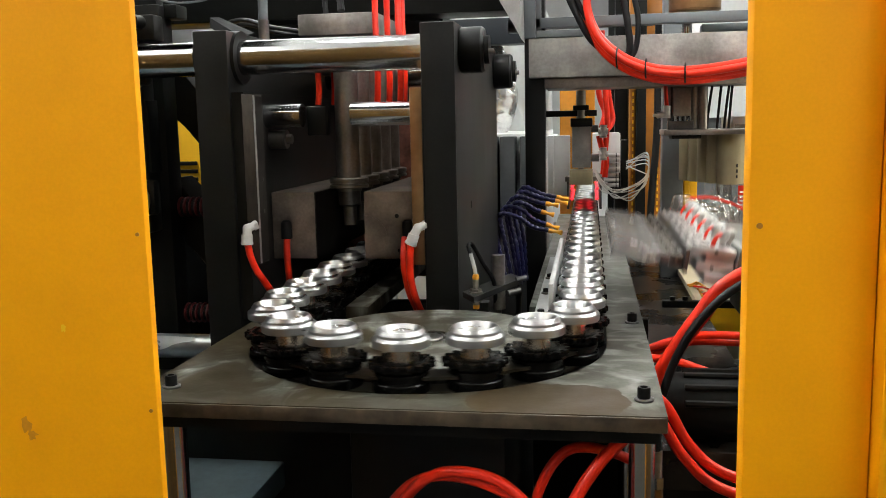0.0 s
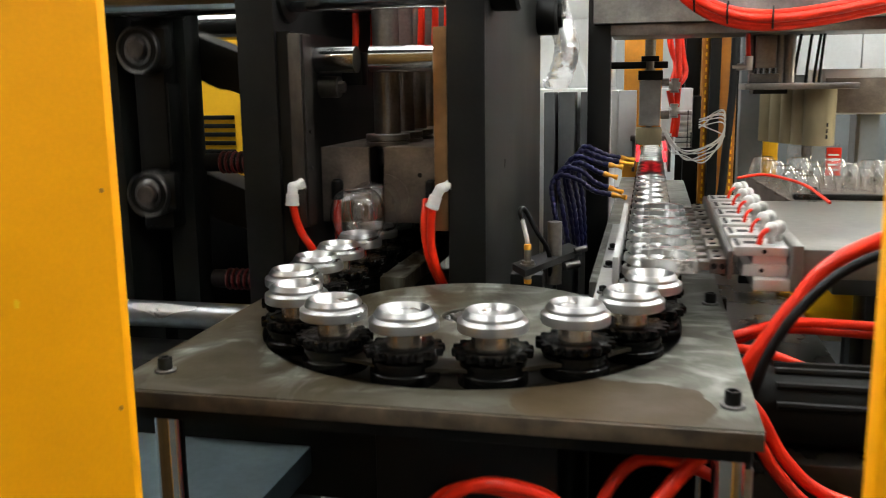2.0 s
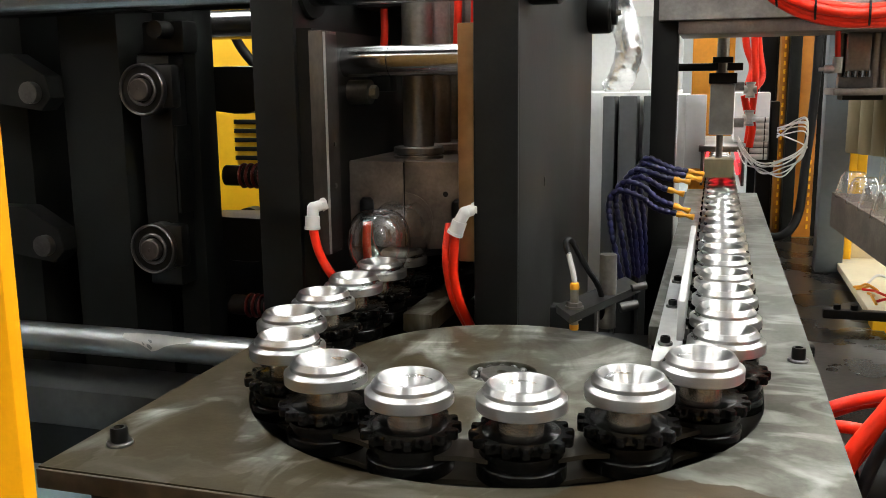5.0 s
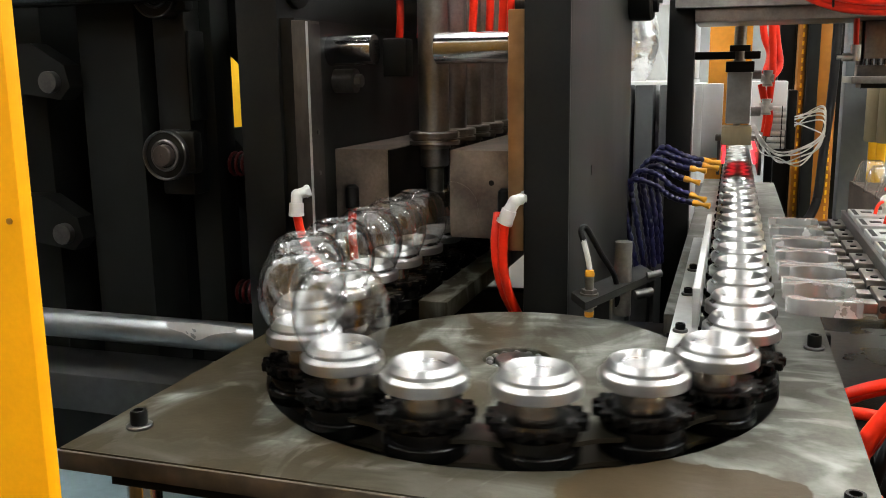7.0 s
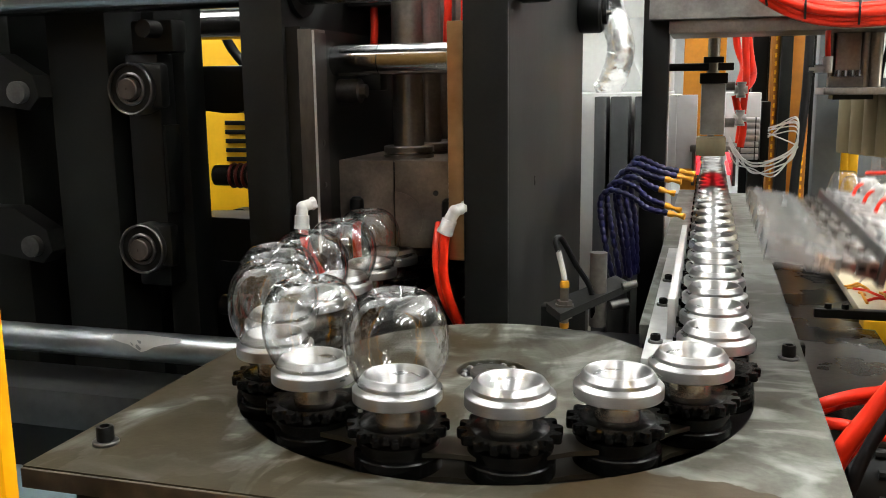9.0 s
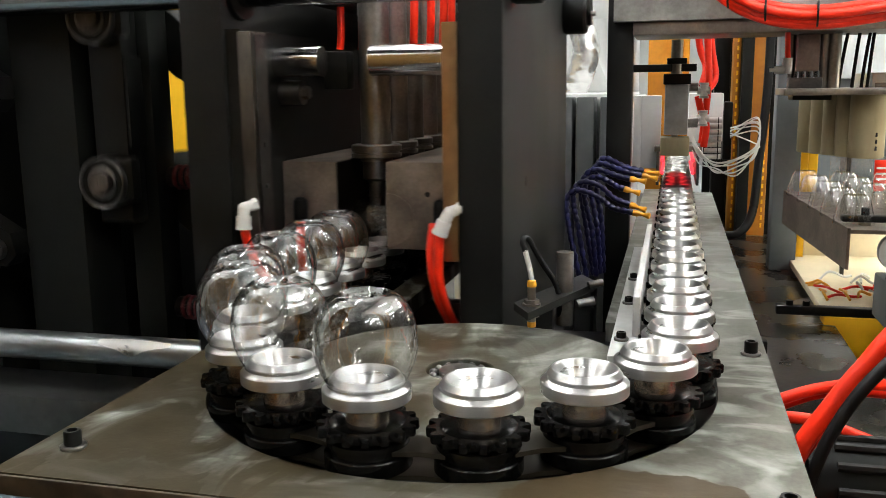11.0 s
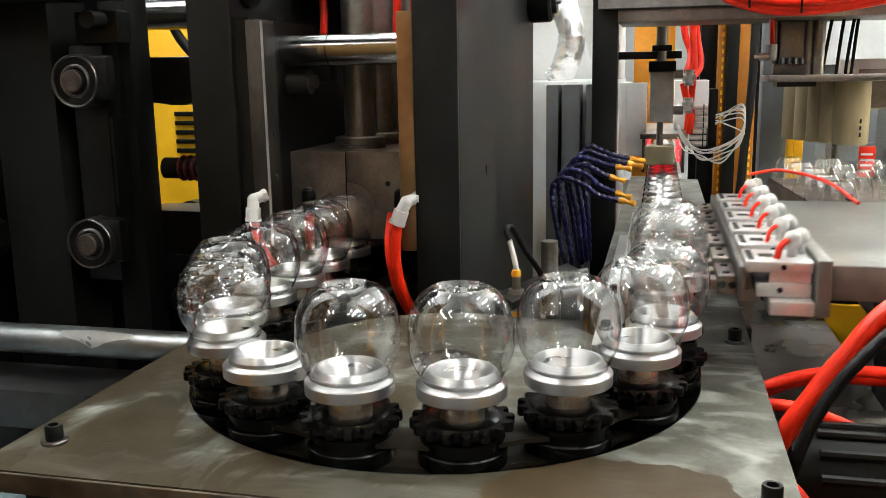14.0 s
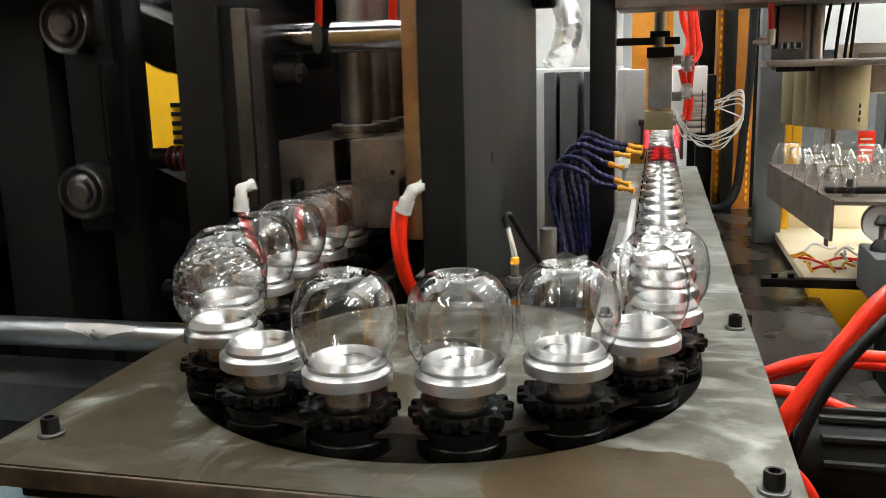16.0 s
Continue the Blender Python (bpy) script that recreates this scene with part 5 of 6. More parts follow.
    bm = B()
    box(bm, 0.7, 2.8, 3.245, 3.26, 0.0, 2.95)
    part("backing", bm, GREY, w)
    w = thing("far_machine", "dark grey machine body behind the cup tray", "machine")
    bm = B()
    box(bm, 0.72, 2.8, 2.7, 3.19, 0.0, 1.36, 0.01)
    part("body", bm, GREYDARK, w)
    for n in range(4):
        bm = B()
        box(bm, 0.76 + 0.18 * n, 0.90 + 0.18 * n, 2.68, 2.699, 0.95, 1.30, 0.004)
        part("door", bm, GREY, w)
    for n in range(4):
        for q in range(3 if n else 5):
            y = 1.19 - 0.088 * q - 0.02 * n
            k = copy_thing(CUP, pose(0.605 + 0.082 * n - (y - 0.95) * 0.14, y, 1.1165 + (y - 0.78) * 0.0457))
            k.name = "clear_cup"


def cup():
    e = thing("clear_cup", "clear plastic cup standing upside down on the steel tray", "cup", "cups on the tray")
    bm = B()
    lathe(bm, [(0.039, 0.0), (0.040, 0.004), (0.037, 0.02), (0.029, 0.050), (0.022, 0.060), (0.0, 0.062)], 36)
    part("wall", bm, JAR, e)
    e.location = (0.85, 1.1, 1.1315)
    return e


ALUJAW = material("polished_aluminium", (0.74, 0.74, 0.73), 0.25, 0.7, vary=0.1, scale=25, bump=0.06, grain=120)
ARMSTEEL = material("greenish_grey_steel", (0.19, 0.19, 0.172), 0.36, 0.5, vary=0.2, scale=7, bump=0.06)


def gripper():
    """The pick-up head: its space has the swing axis as origin."""
    e = thing("jar_gripper", "aluminium pick-up head with six pairs of curved gripper fingers", "gripper")
    PX, PZ = 0.80, 1.13
    jaws = []
    for i in range(6):
        y = 0.107 + PITCH * i
        bm = B()
        box(bm, 0.470 - PX, 0.550 - PX, y - 0.041, y + 0.041, 1.132 - PZ, 1.146 - PZ, 0.0015)
        box(bm, 0.484 - PX, 0.550 - PX, y - 0.038, y + 0.038, 1.100 - PZ, 1.118 - PZ, 0.0015)
        box(bm, 0.499 - PX, 0.549 - PX, y - 0.033, y + 0.033, 1.1181 - PZ, 1.1319 - PZ)
        u = part("gripper_cylinder", bm, ALUFLAT, e)
        for hx, hz in ((0.515, 1.139), (0.512, 1.109)):
            bm = B()
            w = 0.041 if hz > 1.12 else 0.038
            rod(bm, (hx - PX, y - w - 0.0008, hz - PZ), (hx - PX, y - w + 0.001, hz - PZ), 0.0036, 14)
            part("port_hole", bm, RUBBER, u, "small dark port hole")
        bm = B()
        rod(bm, (0.515 - PX, y + 0.012, 1.1455 - PZ), (0.515 - PX, y + 0.012, 1.1467 - PZ), 0.004, 14)
        part("port_hole", bm, RUBBER, u, "small dark port hole")
        for x0, x1, w in ((0.4735, 0.481, 0.031), (0.488, 0.506, 0.010)):
            bm = B()
            box(bm, x0 - PX, x1 - PX, y - w, y + w, 1.1455 - PZ, 1.1466 - PZ)
            part("slot", bm, RUBBER, u, "dark slot in the top plate")
        bm = B()
        box(bm, 0.436 - PX, 0.4605 - PX, y - 0.040, y + 0.040, 1.102 - PZ, 1.126 - PZ, 0.0015)
        slide = part("slide_block", bm, STEEL, u, "grey steel slide block")
        for hx in (0.442, 0.4545):
            bm = B()
            rod(bm, (hx - PX, y - 0.0408, 1.114 - PZ), (hx - PX, y - 0.039, 1.114 - PZ), 0.0048, 14)
            part("guide_bore", bm, RUBBER, slide, "dark guide bore")
        for s in (-1, 1):
            bm = B()
            arc = [(0.375 + 0.0365 * math.cos(q), 0.0365 * math.sin(q)) for q in [radians(148 - 8.3 * n) for n in range(15)]]
            outer = [(0.4185, 0.0165), (0.4185, 0.040), (0.410, 0.0465), (0.346, 0.0465), (0.336, 0.041), (0.331, 0.033), (0.330, 0.024)]
            prism(bm, [(x - PX, y + s * w) for x, w in arc + outer], 1.104 - PZ, 1.124 - PZ)
            jaws.append((s, part("finger", bm, ALUJAW, u, "curved milled aluminium finger")))
            bm = B()
            box(bm, 0.4186 - PX, 0.4355 - PX, y + s * 0.026 - 0.013, y + s * 0.026 + 0.013, 1.107 - PZ, 1.121 - PZ, 0.0015)
            part("finger_mount", bm, STEEL, u)
            bm = B()
            rod(bm, (0.448 - PX, y + s * 0.022, 1.1261 - PZ), (0.448 - PX, y + s * 0.022, 1.128 - PZ), 0.0048, 12)
            part("finger_screw", bm, RUBBER, u)
        for k, (fx, fy) in enumerate(((0.528, -0.006), (0.541, 0.016))):
            bm = B()
            bmesh.ops.create_icosphere(bm, subdivisions=3, radius=0.0112, matrix=Matrix.Translation((fx - PX, y + fy, 1.168 - PZ)) @ Matrix.Diagonal((1, 1, 1.1, 1)))
            rod(bm, (fx - PX, y + fy, 1.1465 - PZ), (fx - PX, y + fy, 1.165 - PZ), 0.006, 12)
            for f in bm.faces:
                f.smooth = True
            part("flow_valve", bm, VALVE, u, "grey-white round flow valve")
        bm = B()
        hose(bm, [(0.524 - PX, y - 0.010, 1.168 - PZ), (0.517 - PX, y - 0.018, 1.167 - PZ), (0.511 - PX, y - 0.023, 1.160 - PZ), (0.508 - PX, y - 0.025, 1.147 - PZ)], 0.0030 if i else 0.0042, 12)
        part("short_hose", bm, RED, u, "short red hose")
    bm = B()
    box(bm, 0.4615 - PX, 0.469 - PX, 0.060, 0.745, 1.096 - PZ, 1.140 - PZ, 0.001)
    part("guide_bar", bm, STEELDARK, e, "dark steel guide bar")
    bm = B()
    box(bm, 0.552 - PX, 0.569 - PX, 0.050, 0.755, 1.080 - PZ, 1.152 - PZ, 0.002)
    part("end_plate", bm, ARMSTEEL, e)
    bm = B()
    box(bm, 0.499 - PX, 0.5515 - PX, 0.050, 0.755, 1.081 - PZ, 1.099 - PZ, 0.002)
    part("bottom_plate", bm, ALUFLAT, e)
    bm = B()
    box(bm, 0.5695 - PX, 0.835 - PX, 0.06, 0.64, 1.100 - PZ, 1.145 - PZ, 0.003)
    part("swing_arm", bm, ARMSTEEL, e, "thick grey steel swing arm")
    bm = B()
    hose(bm, [(0.53 - PX, 0.715, 1.185 - PZ), (0.59 - PX, 0.72, 1.192 - PZ), (0.66 - PX, 0.66, 1.178 - PZ), (0.70 - PX, 0.58, 1.150 - PZ)], 0.0032, 12)
    part("supply_hose", bm, RED, e, "orange-red supply hose")
    return e, jaws


GRIP = [  # seconds, slide to the chain, lift, swing in degrees
    (0.0, 0, 0, 9), (0.1, 0, 0, 0), (0.2, 0, 0, 0), (1.85, 0, 0, 0), (2.0, -0.07, 0, 0), (2.1, -0.092, 0, 0), (2.2, -0.097, 0, 0), (2.55, -0.097, 0, 0), (2.7, -0.085, 0.01, 0), (2.85, -0.06, 0.025, 0), (3.0, -0.028, 0.03, 0), (3.12, 0, 0.03, 0),
    (3.2, 0, 0.03, 0), (3.3, 0, 0.02, 3), (3.4, 0, 0.01, 11), (3.5, 0, 0, 25), (3.6, 0, 0, 43), (3.7, 0, 0, 62), (3.8, 0, 0, 86), (3.9, 0, 0, 116), (4.0, 0, 0, 145), (4.1, 0, 0, 165), (4.25, 0, 0, 172), (5.05, 0, 0, 172), (5.15, 0, 0, 160), (5.3, 0, 0, 116),
    (5.45, 0, 0, 62), (5.55, 0, 0, 26), (5.65, 0, 0, 9), (5.75, 0, 0, 0),
    (7.5, 0, 0, 0), (7.62, -0.06, 0, 0), (7.75, -0.094, 0, 0), (7.85, -0.097, 0, 0), (8.3, -0.097, 0, 0), (8.45, -0.08, 0.012, 0), (8.6, -0.035, 0.03, 0), (8.75, 0, 0.03, 0), (8.85, 0, 0.03, 0), (8.93, 0, 0.02, 3), (9.0, 0, 0.01, 8.5), (9.1, 0, 0, 24), (9.2, 0, 0, 42), (9.3, 0, 0, 62),
    (9.4, 0, 0, 86), (9.5, 0, 0, 116), (9.6, 0, 0, 145), (9.7, 0, 0, 165), (9.85, 0, 0, 172),
    (10.7, 0, 0, 172), (10.8, 0, 0, 160), (10.95, 0, 0, 110), (11.1, 0, 0, 52), (11.2, 0, 0, 25), (11.3, 0, 0, 9), (11.4, 0, 0, 0), (11.5, 0, 0, 0), (13.1, 0, 0, 0), (13.2, -0.05, 0, 0), (13.3, -0.09, 0, 0), (13.4, -0.097, 0, 0), (13.85, -0.097, 0, 0), (13.98, -0.097, 0.015, 0), (14.1, -0.06, 0.03, 0),
    (14.2, -0.03, 0.035, 0), (14.3, -0.005, 0.035, 0), (14.4, 0, 0.035, 0), (14.5, 0, 0.035, 0), (14.6, 0, 0.02, 9), (14.7, 0, 0.01, 24), (14.8, 0, 0, 42), (14.9, 0, 0, 61), (15.0, 0, 0, 86), (15.1, 0, 0, 116), (15.2, 0, 0, 145), (15.3, 0, 0, 165), (15.45, 0, 0, 172), (16.0, 0, 0, 172)]


def grip_pose(dx, dz, a):
    return pose(0.80 + dx, 0, 1.13 + dz, 0, a, 0)


def hoses():
    """Red hoses and black cables round the machine."""
    def red(pts, r, label="red air hose hanging in the machine"):
        bm = B()
        hose(bm, pts, r, 12)
        single("air_hose", bm, RED, label, "hose", "red air hoses")

    def cable(pts, r):
        bm = B()
        hose(bm, pts, r, 16)
        single("black_cable", bm, RUBBER, "black rubber cable hanging beside the machine", "cable", "black cables")
    # beside the table
    red([(0.66, -0.10, 1.23), (0.52, -0.10, 1.163), (0.467, -0.10, 1.10), (0.434, -0.10, 1.049), (0.408, -0.10, 1.004), (0.39, -0.11, 0.95), (0.36, -0.12, 0.9)], 0.0108, "thick red air hose bending down beside the table")
    red([(0.66, -0.08, 1.20), (0.53, -0.08, 1.15), (0.478, -0.08, 1.09), (0.44, -0.08, 1.035), (0.41, -0.08, 0.985), (0.38, -0.09, 0.93)], 0.0085)
    cable([(0.66, -0.14, 1.215), (0.535, -0.14, 1.165), (0.470, -0.15, 1.110), (0.431, -0.15, 1.044), (0.411, -0.15, 0.980), (0.400, -0.16, 0.930), (0.40, -0.18, 0.80)], 0.0068)
    red([(0.37, 0.05, 0.985), (0.40, 0.05, 1.006), (0.46, 0.05, 1.028), (0.54, 0.05, 1.035), (0.80, 0.06, 1.02)], 0.0075)
    red([(0.37, 0.07, 0.97), (0.41, 0.07, 0.995), (0.46, 0.07, 1.014), (0.54, 0.07, 1.018), (0.80, 0.08, 1.0)], 0.0075)
    red([(0.36, 0.0, 1.0), (0.40, 0.0, 1.003), (0.448, 0.0, 0.998), (0.536, 0.0, 0.968), (0.75, 0.0, 0.90)], 0.0075)
    red([(0.37, -0.20, 1.01), (0.41, -0.21, 0.985), (0.447, -0.22, 0.925), (0.50, -0.23, 0.885), (0.62, -0.24, 0.86)], 0.0085)
    red([(0.36, -0.22, 0.99), (0.40, -0.23, 0.968), (0.435, -0.24, 0.915), (0.49, -0.25, 0.870), (0.62, -0.26, 0.84)], 0.0085)
    # under the table
    red([(-0.05, -0.22, 0.62), (-0.03, -0.25, 0.76), (0.02, -0.30, 0.86), (0.08, -0.33, 0.91), (0.16, -0.34, 0.905), (0.22, -0.36, 0.86), (0.25, -0.36, 0.80), (0.26, -0.36, 0.6)], 0.0085)
    red([(-0.08, -0.21, 0.62), (-0.05, -0.24, 0.76), (0.00, -0.28, 0.85), (0.06, -0.31, 0.895), (0.14, -0.33, 0.895), (0.21, -0.34, 0.86), (0.24, -0.33, 0.80), (0.25, -0.33, 0.6)], 0.0085)
    red([(0.21, -0.31, 0.80), (0.22, -0.31, 0.88), (0.26, -0.29, 0.935), (0.32, -0.27, 0.93), (0.39, -0.24, 0.89)], 0.008)
    red([(0.25, -0.36, 0.80), (0.27, -0.36, 0.88), (0.31, -0.34, 0.94), (0.36, -0.30, 0.98), (0.39, -0.2, 1.0)], 0.0095)
    # top right, over the beam
    for k, (dy, dz) in enumerate(((0, 0), (0.014, 0.012), (0.0, 0.022), (-0.012, 0.010), (0.006, -0.010))):
        red([(0.30 + 0.01 * k, 1.10 + dy, 1.90), (0.285, 1.09 + dy, 1.76 + dz), (0.315, 1.07 + dy, 1.65 + dz), (0.40, 1.05 + dy, 1.572 + dz), (0.52, 1.05 + dy, 1.538 + dz), (0.68, 1.06 + dy, 1.548 + dz), (0.95, 1.08 + dy, 1.60 + dz)], 0.0105, "red air hoses strapped in a bundle over the steel beam")
    cable([(0.20, 1.12, 1.86), (0.25, 1.09, 1.74), (0.31, 1.08, 1.64), (0.40, 1.08, 1.605), (0.40, 1.08, 1.70), (0.37, 1.10, 1.84)], 0.010)
    cable([(0.22, 1.12, 1.86), (0.27, 1.09, 1.74), (0.33, 1.08, 1.65), (0.41, 1.08, 1.60), (0.43, 1.08, 1.70), (0.40, 1.10, 1.84)], 0.008)
    cable([(0.555, 2.0, 1.80), (0.553, 2.0, 1.40), (0.535, 1.98, 1.15), (0.52, 1.95, 0.99), (0.48, 1.92, 0.925), (0.42, 1.92, 0.918), (0.36, 1.92, 0.94)], 0.014)
    for x, z in ((0.372, 1.592), (0.452, 1.560), (0.56, 1.546)):
        t = thing("cable_tie", "black cable tie round the red hose bundle", "cable tie", "cable ties")
        bm = B()
        hose(bm, [(x + 0.004 * math.cos(q), 1.055 + 0.033 * math.cos(q), z + 0.004 + 0.027 * math.sin(q)) for q in [radians(36 * n) for n in range(11)]], 0.0026, 6, 4)
        part("loop", bm, RUBBER, t)
    # over the mould
    for x, y in ((-0.36, 0.55), (-0.335, 0.60), (-0.20, 0.5), (-0.185, 0.56), (-0.16, 0.62), (-0.145, 0.5)):
        red([(x, y, 1.475), (x + 0.003, y, 1.51), (x, y + 0.01, 1.56), (x, y + 0.04, 1.62)] if x < -0.3 else [(x, y, 1.47), (x + 0.003, y, 1.55), (x - 0.004, y + 0.02, 1.66), (x - 0.01, y + 0.04, 1.76), (x - 0.03, y + 0.06, 1.9)], 0.0075, "red air hose hanging over the mould")


def overhead():
    e = thing("overhead_frame", "dark painted overhead machine frame with a bare steel block", "machine frame")
    bm = B()
    box(bm, -0.469, -0.256, 0.75, 1.0, 1.661, 1.716, 0.003)
    part("valve_block", bm, GALV, e, "bare steel valve block")
    bm = B()
    box(bm, -1.5, 0.10, 1.05, 1.2, 1.74, 1.90, 0.004)
    part("cross_beam", bm, DARK, e)
    bm = B()
    box(bm, -1.5, 0.10, 1.75, 1.95, 1.86, 2.1, 0.004)
    part("rear_cross_beam", bm, NAVY, e)
    bm = B()
    box(bm, -0.9, 0.06, 2.3, 2.42, 1.752, 1.86, 0.004)
    part("far_beam", bm, NAVY, e)
    bm = B()
    box(bm, -0.9, 0.06, 2.5, 2.6, 1.90, 2.2, 0.004)
    part("far_beam", bm, NAVY, e)
    # unseen slab added to shade the inside of the press
    bm = B()
    box(bm, -1.9, -0.55, 0.12, 0.72, 2.05, 2.10, 0.004)
    part("shade_roof", bm, DARK, e)
    # unseen slab added to block light from the left
    bm = B()
    box(bm, -1.98, -1.90, -0.1, 1.1, 0.0, 2.10, 0.004)
    part("shade_wall", bm, DARK, e)
    bm = B()
    box(bm, -1.5, -0.55, 1.44, 1.46, 1.783, 1.795, 0.001)
    part("yellow_strip", bm, BRIGHT_YELLOW, e, "thin yellow strip")
    bm = B()
    rod(bm, (-0.545, 0.70, 1.648), (-0.545, 0.70, 1.70), 0.014, 18)
    part("pipe_union", bm, STEEL, e, "bright pipe union")
    bm = B()
    rod(bm, (-0.545, 0.70, 1.70), (-0.55, 0.72, 2.06), 0.0125, 18)
    part("riser_pipe", bm, GREY, e)
    bm = B()
    v = [bm.verts.new(p) for p in ((-0.83, 1.02, 1.752), (-0.80, 1.02, 1.752), (-0.585, 0.74, 1.672), (-0.625, 0.74, 1.665))]
    f0 = bm.faces.new(v)
    top = bmesh.ops.extrude_face_region(bm, geom=[f0])
    bmesh.ops.translate(bm, vec=(0, 0, -0.03), verts=[q for q in top["geom"] if isinstance(q, bmesh.types.BMVert)])
    part("diagonal_brace", bm, MATTE, e, "dark diagonal brace")
    bm = B()
    box(bm, -0.76, -0.69, 0.5, 0.56, 1.69, 1.722, 0.003)
    part("clip_bracket", bm, DARK, e)
    for pts, r in (([(-0.78, 1.05, 1.74), (-0.70, 0.98, 1.735), (-0.60, 0.92, 1.705), (-0.47, 0.86, 1.68)], 0.007), ([(-0.76, 1.07, 1.735), (-0.68, 1.0, 1.72), (-0.58, 0.95, 1.69), (-0.46, 0.88, 1.675)], 0.007),
                   ([(-0.47, 1.0, 1.9), (-0.46, 0.98, 1.78), (-0.445, 0.95, 1.70)], 0.008), ([(-0.42, 1.0, 2.0), (-0.41, 0.95, 1.85), (-0.39, 0.9, 1.74)], 0.010)):
        bm = B()
        hose(bm, pts, r, 10)
        part("cable", bm, RUBBER, e, "black cable")
    bm = B()
    hose(bm, [(-0.74, 0.48, 1.745), (-0.70, 0.48, 1.725), (-0.64, 0.48, 1.722), (-0.60, 0.50, 1.735), (-0.57, 0.55, 1.78)], 0.003, 6)
    part("wire", bm, GREY, e, "thin grey wire")
    w = thing("blue_display", "small blue control display on the far cabinet", "display")
    bm = B()
    box(bm, -1.10, -0.93, 2.2, 2.23, 1.86, 2.02, 0.003)
    part("case", bm, BLACK, w)
    bm = B()
    rod(bm, (-1.015, 2.215, 0.0), (-1.015, 2.215, 1.86), 0.02, 16)
    part("stand", bm, BLACK, w)
    for n in range(3):
        for q in range(2):
            bm = B()
            box(bm, -1.075 + 0.045 * n, -1.04 + 0.045 * n, 2.196, 2.1995, 1.893 + 0.05 * q, 1.933 + 0.05 * q)
            part("key", bm, GREENISH, w, "blue key")
    w = thing("lift_cylinder", "chrome lift rod under a brass-coloured drum over the beam", "cylinder")
    bm = B()
    rod(bm, (0.582, 1.25, 1.552), (0.582, 1.25, 1.735), 0.0155, 24)
    part("rod", bm, CHROME, w, "chrome rod")
    bm = B()
    lathe(bm, [(0, 1.735), (0.068, 1.735), (0.076, 1.742), (0.076, 1.95), (0, 1.95)], 40, Matrix.Translation((0.604, 1.25, 0)))
    part("drum", bm, BRASSY, w, "brass-coloured drum")
    bm = B()
    box(bm, 0.63, 1.2, 1.28, 1.34, 1.682, 1.704, 0.002)
    part("side_plate", bm, GREY, w)
    w = thing("tube_rack", "dark grey welded tube rack over the beam", "rack")
    bm = B()
    box(bm, 0.10, 0.135, 1.145, 1.18, 1.669, 2.1, 0.003)
    part("tube", bm, GREY, w)
    bm = B()
    box(bm, 0.136, 0.275, 1.15, 1.18, 1.669, 1.690, 0.003)
    part("tube", bm, GREY, w)
    bm = B()
    box(bm, 0.136, 0.49, 1.29, 1.32, 1.708, 1.732, 0.003)
    part("tube", bm, GREY, w)
    bm = B()
    v = [bm.verts.new((x, 1.0, z)) for x, z in ((0.02, 1.80), (0.10, 1.80), (0.103, 1.655), (0.085, 1.69))]
    f0 = bm.faces.new(v)
    top = bmesh.ops.extrude_face_region(bm, geom=[f0])
    bmesh.ops.translate(bm, vec=(0, 0.14, 0), verts=[q for q in top["geom"] if isinstance(q, bmesh.types.BMVert)])
    part("gusset", bm, ALUFLAT, w, "light grey gusset plate")
    f = thing("yellow_side_panel", "bright yellow slotted side panel behind the press", "panel")
    bm = B()
    box(bm, -1.9, -1.0, 1.60, 1.615, 0.0, 1.585, 0.002)
    part("panel", bm, BRIGHT_YELLOW, f)
    for i in range(5):
        z = 1.294 - 0.030 * i
        bm = B()
        box(bm, -1.290, -1.16, 1.592, 1.599, z - 0.008, z + 0.007, 0.002)
        part("slot", bm, BLACK, f, "dark slot")


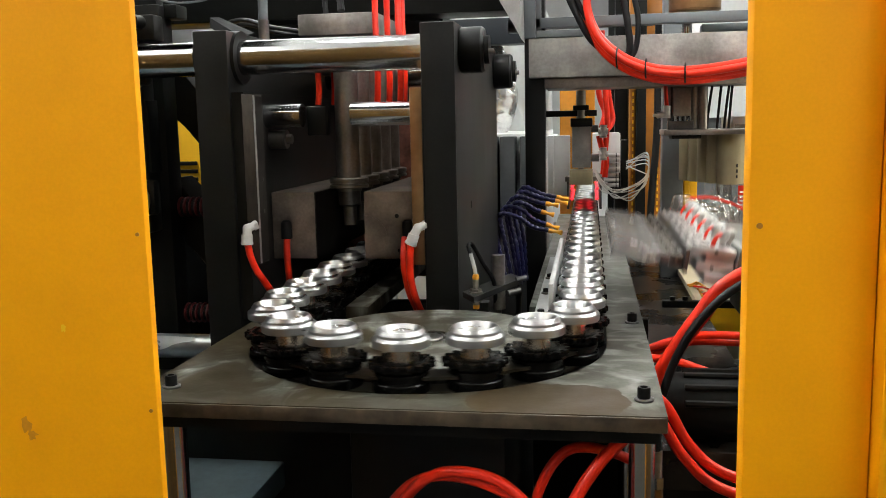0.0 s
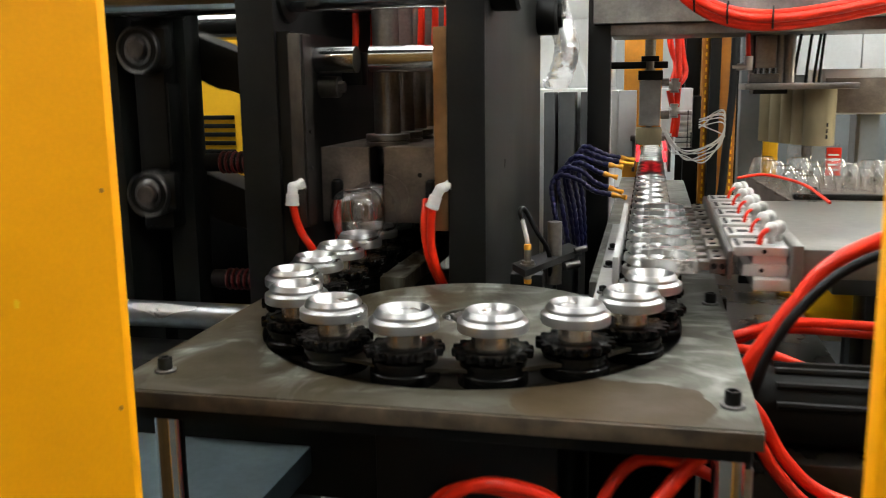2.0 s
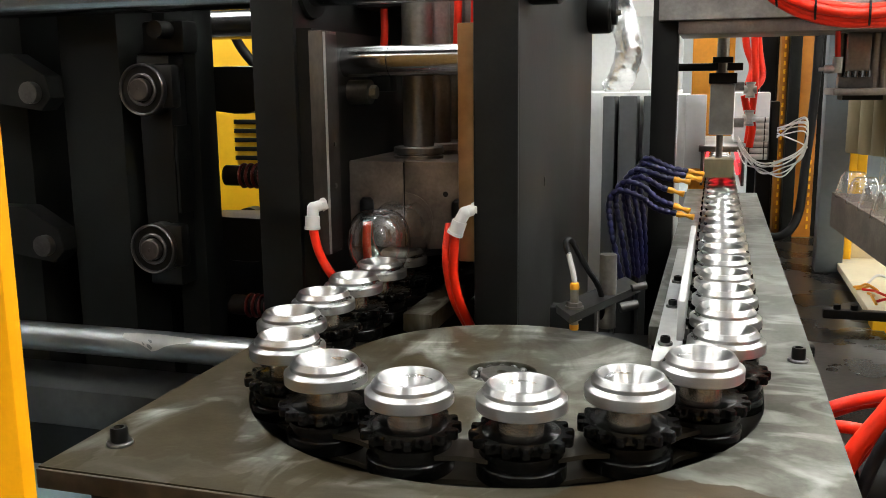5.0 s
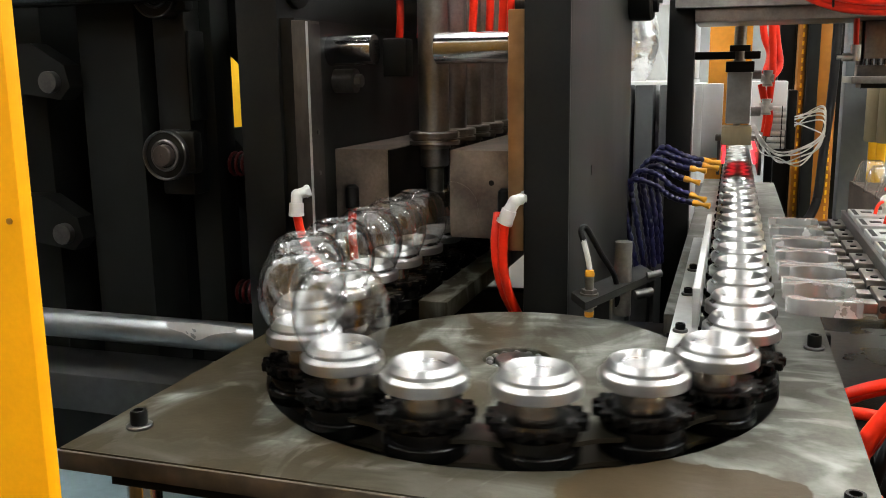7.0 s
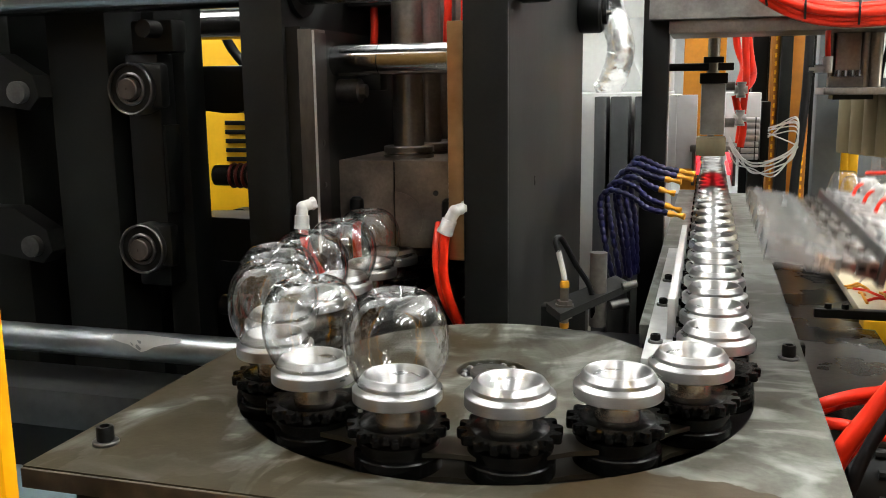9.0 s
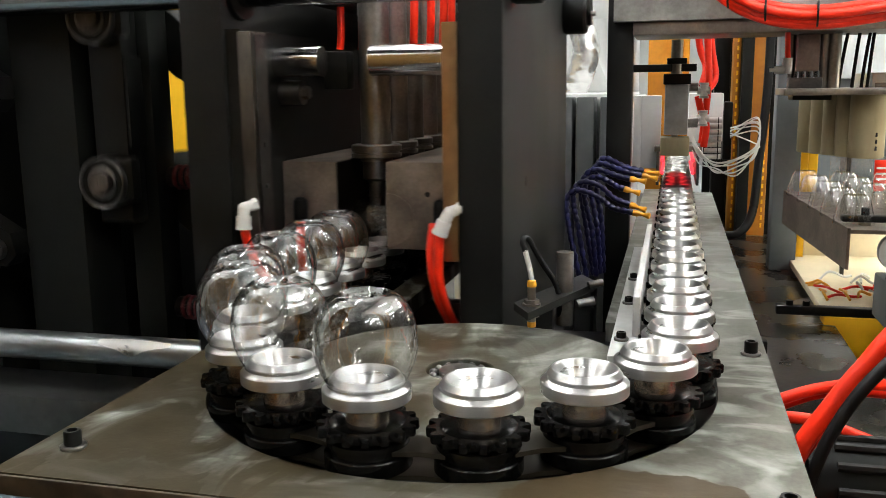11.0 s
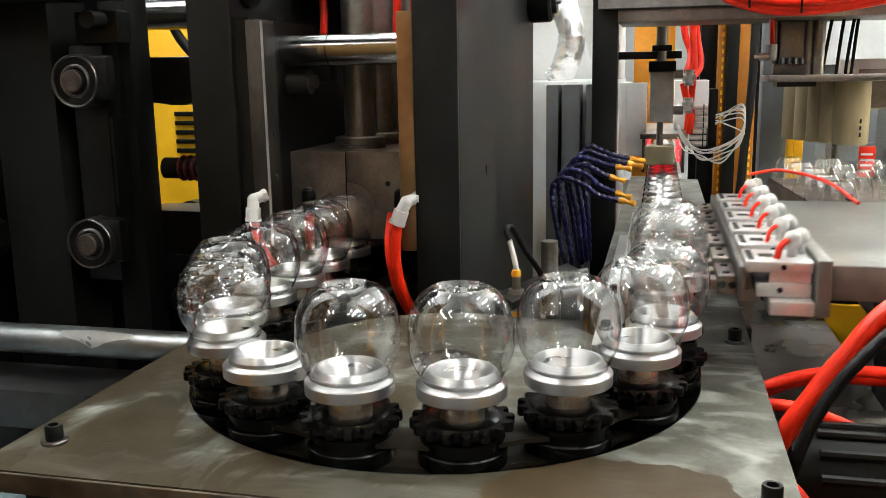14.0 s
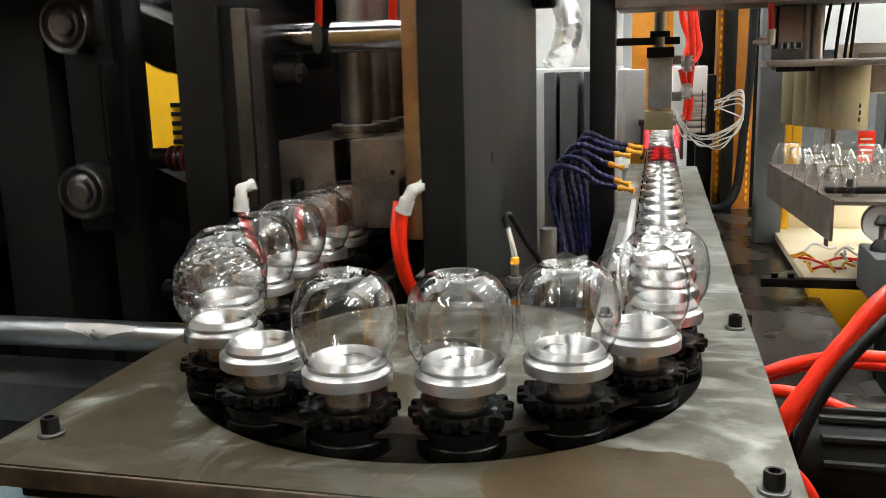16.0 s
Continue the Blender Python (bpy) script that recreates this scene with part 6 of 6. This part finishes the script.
def under_table():
    e = thing("machine_plinth", "blue-grey painted machine plinth with dark blocks under the table", "plinth")
    bm = B()
    box(bm, -1.9, -0.40, -0.30, 0.45, 0.60, 0.66, 0.004)
    part("base_plate", bm, BLUEGREY, e)
    bm = B()
    box(bm, -0.10, 0.16, -0.20, 0.5, 0.3, 0.96, 0.004)
    part("drive_housing", bm, BLACK, e)
    bm = B()
    box(bm, -0.02, 1.4, -0.35, 0.9, 0.25, 0.45, 0.004)
    part("lower_deck", bm, BLACK, e)
    bm = B()
    box(bm, -1.9, -0.48, 0.30, 0.55, 0.40, 0.599, 0.004)
    part("back_web", bm, BLACK, e)
    # black sheet added so that the space under the table stays dark
    bm = B()
    box(bm, 0.165, 0.425, 0.42, 0.45, 0.455, 0.98, 0.003)
    part("dark_rear_sheet", bm, BLACK, e)
    g = thing("air_fitting", "steel air fitting on a black hose beside the table leg", "fitting")
    bm = B()
    rod(bm, (0.391, -0.30, 0.905), (0.391, -0.30, 0.945), 0.0085, 18)
    part("body", bm, STEEL, g)
    bm = B()
    rod(bm, (0.391, -0.30, 0.888), (0.391, -0.30, 0.905), 0.0115, 6)
    part("hex_nut", bm, CHROME, g)
    bm = B()
    rod(bm, (0.391, -0.30, 0.862), (0.391, -0.30, 0.888), 0.010, 16)
    rod(bm, (0.391, -0.30, 0.872), (0.368, -0.30, 0.868), 0.008, 16)
    part("elbow", bm, BRASSY, g, "brass elbow")
    bm = B()
    hose(bm, [(0.391, -0.30, 0.944), (0.392, -0.295, 0.975), (0.393, -0.28, 1.0), (0.393, -0.25, 1.0138)], 0.007, 10)
    part("hose", bm, RUBBER, g, "black hose")
    bm = B()
    hose(bm, [(0.391, -0.30, 0.865), (0.40, -0.29, 0.83), (0.44, -0.27, 0.79), (0.50, -0.25, 0.70), (0.52, -0.2, 0.45)], 0.006, 10)
    part("hose", bm, RUBBER, g, "black hose")
    m = thing("finned_motor", "dark finned motor lying beside the table", "motor")
    bm = B()
    rod(bm, (0.425, -0.02, 0.925), (0.80, -0.02, 0.925), 0.058, 32)
    part("barrel", bm, DARK, m)
    for i in range(6):
        a = radians(20 + 28 * i)
        bm = B()
        rod(bm, (0.455, -0.02 - 0.06 * math.cos(a), 0.925 + 0.06 * math.sin(a)), (0.78, -0.02 - 0.06 * math.cos(a), 0.925 + 0.06 * math.sin(a)), 0.006, 8)
        part("fin", bm, BLACK, m)


# ---- build ----
hall()
guards()
table()
drive_wheel()
guide_strip()
sensor()
PAD = conveyor_end()
heater()
coolant_hoses()
far_machines()
CUP = cup()
drum_unit()
hoses()
overhead()
under_table()
press_frame()
RIGHT, LEFT, HEAD, TUBES = right_platen(), left_platen(), toggle_head(), blow_tubes()
TOGGLE_LINKS = [toggle_link()]
TOGGLE_LINKS.append(copy_thing(TOGGLE_LINKS[0], pose(-0.763, 0.605, 1.094)))
GRIPPER, JAWS = gripper()
first_spindle, first_link = spindle(), chain_link()
SPINDLES = [first_spindle] + [copy_thing(first_spindle, pose(0, 0, ZT)) for i in range(COUNT - 1)]
LINKS = [first_link] + [copy_thing(first_link, pose(0, 0, ZT)) for i in range(COUNT - 1)]
first_jar = jar(JAR, "clear blown plastic jar standing upside down on its holder")
JARS = {0: first_jar}
for j in range(1, 20):
    if j not in (7, 8):
        JARS[j] = copy_thing(first_jar, pose(0, 0, ZT))
JARS[8] = jar(JAR, "clear plastic jar with a dimpled wall on its holder", True)


def chain_pose(u):
    x, y, h = path(u)
    return pose(x, y, ZT, 0, 0, h)


def motions():
    ts = chain_times()
    for j, s in enumerate(SPINDLES):
        walk(s, [(t, chain_pose(advance(t) - 6.28 - j)) for t in ts])
    for j, s in enumerate(LINKS):
        rows = []
        for t in ts:
            u = advance(t) - 6.28 - j
            a, b = path(u), path(u + 1)
            h = math.degrees(math.atan2(b[1] - a[1], b[0] - a[0]))
            rows.append((t, pose((a[0] + b[0]) / 2, (a[1] + b[1]) / 2, ZT, 0, 0, h)))
        walk(s, rows)
    for j, s in JARS.items():
        rows = [(t, chain_pose(advance(t) - 6.28 - j)) for t in ts]
        if j < 2:
            rows = [r for r in rows if r[0] < 13.8]
            hold = chain_pose(12 - 6.28 - j)
            rows.append((13.85, hold))
            rel = grip_pose(-0.097, 0, 0).inverted() @ hold
            rows += [(t, grip_pose(dx, dz, a) @ rel) for t, dx, dz, a in GRIP if t > 13.9]
        walk(s, rows)
    walk(GRIPPER, [(t, grip_pose(dx, dz, a)) for t, dx, dz, a in GRIP])
    # the fingers stand apart, and close once the head has slid in
    wide = [(0, 1), (2.12, 1), (2.25, 0), (4.5, 0), (4.6, 1), (7.8, 1), (7.95, 0), (10.1, 0), (10.2, 1), (13.36, 1), (13.5, 0), (16, 0)]
    for side, jaw in JAWS:
        walk(jaw, [(t, pose(0, side * 0.0085 * k, 0)) for t, k in wide])
    up, down = pose(0, 0, 0), pose(0, 0, -0.058)
    walk(PAD, [(0, up), (2.0, up), (2.12, down), (3.2, down), (3.3, up), (3.42, up), (3.6, down), (5.1, down), (5.25, up), (7.55, up), (7.72, down), (8.7, down), (8.8, up), (9.02, up), (9.15, down), (10.6, down),
               (10.75, up), (13.1, up), (13.3, down), (14.2, down), (14.3, up), (14.62, up), (14.75, down), (15.7, down), (15.85, up), (16, up)])
    motions_press(RIGHT, LEFT, HEAD, TUBES, TOGGLE_LINKS)


motions()
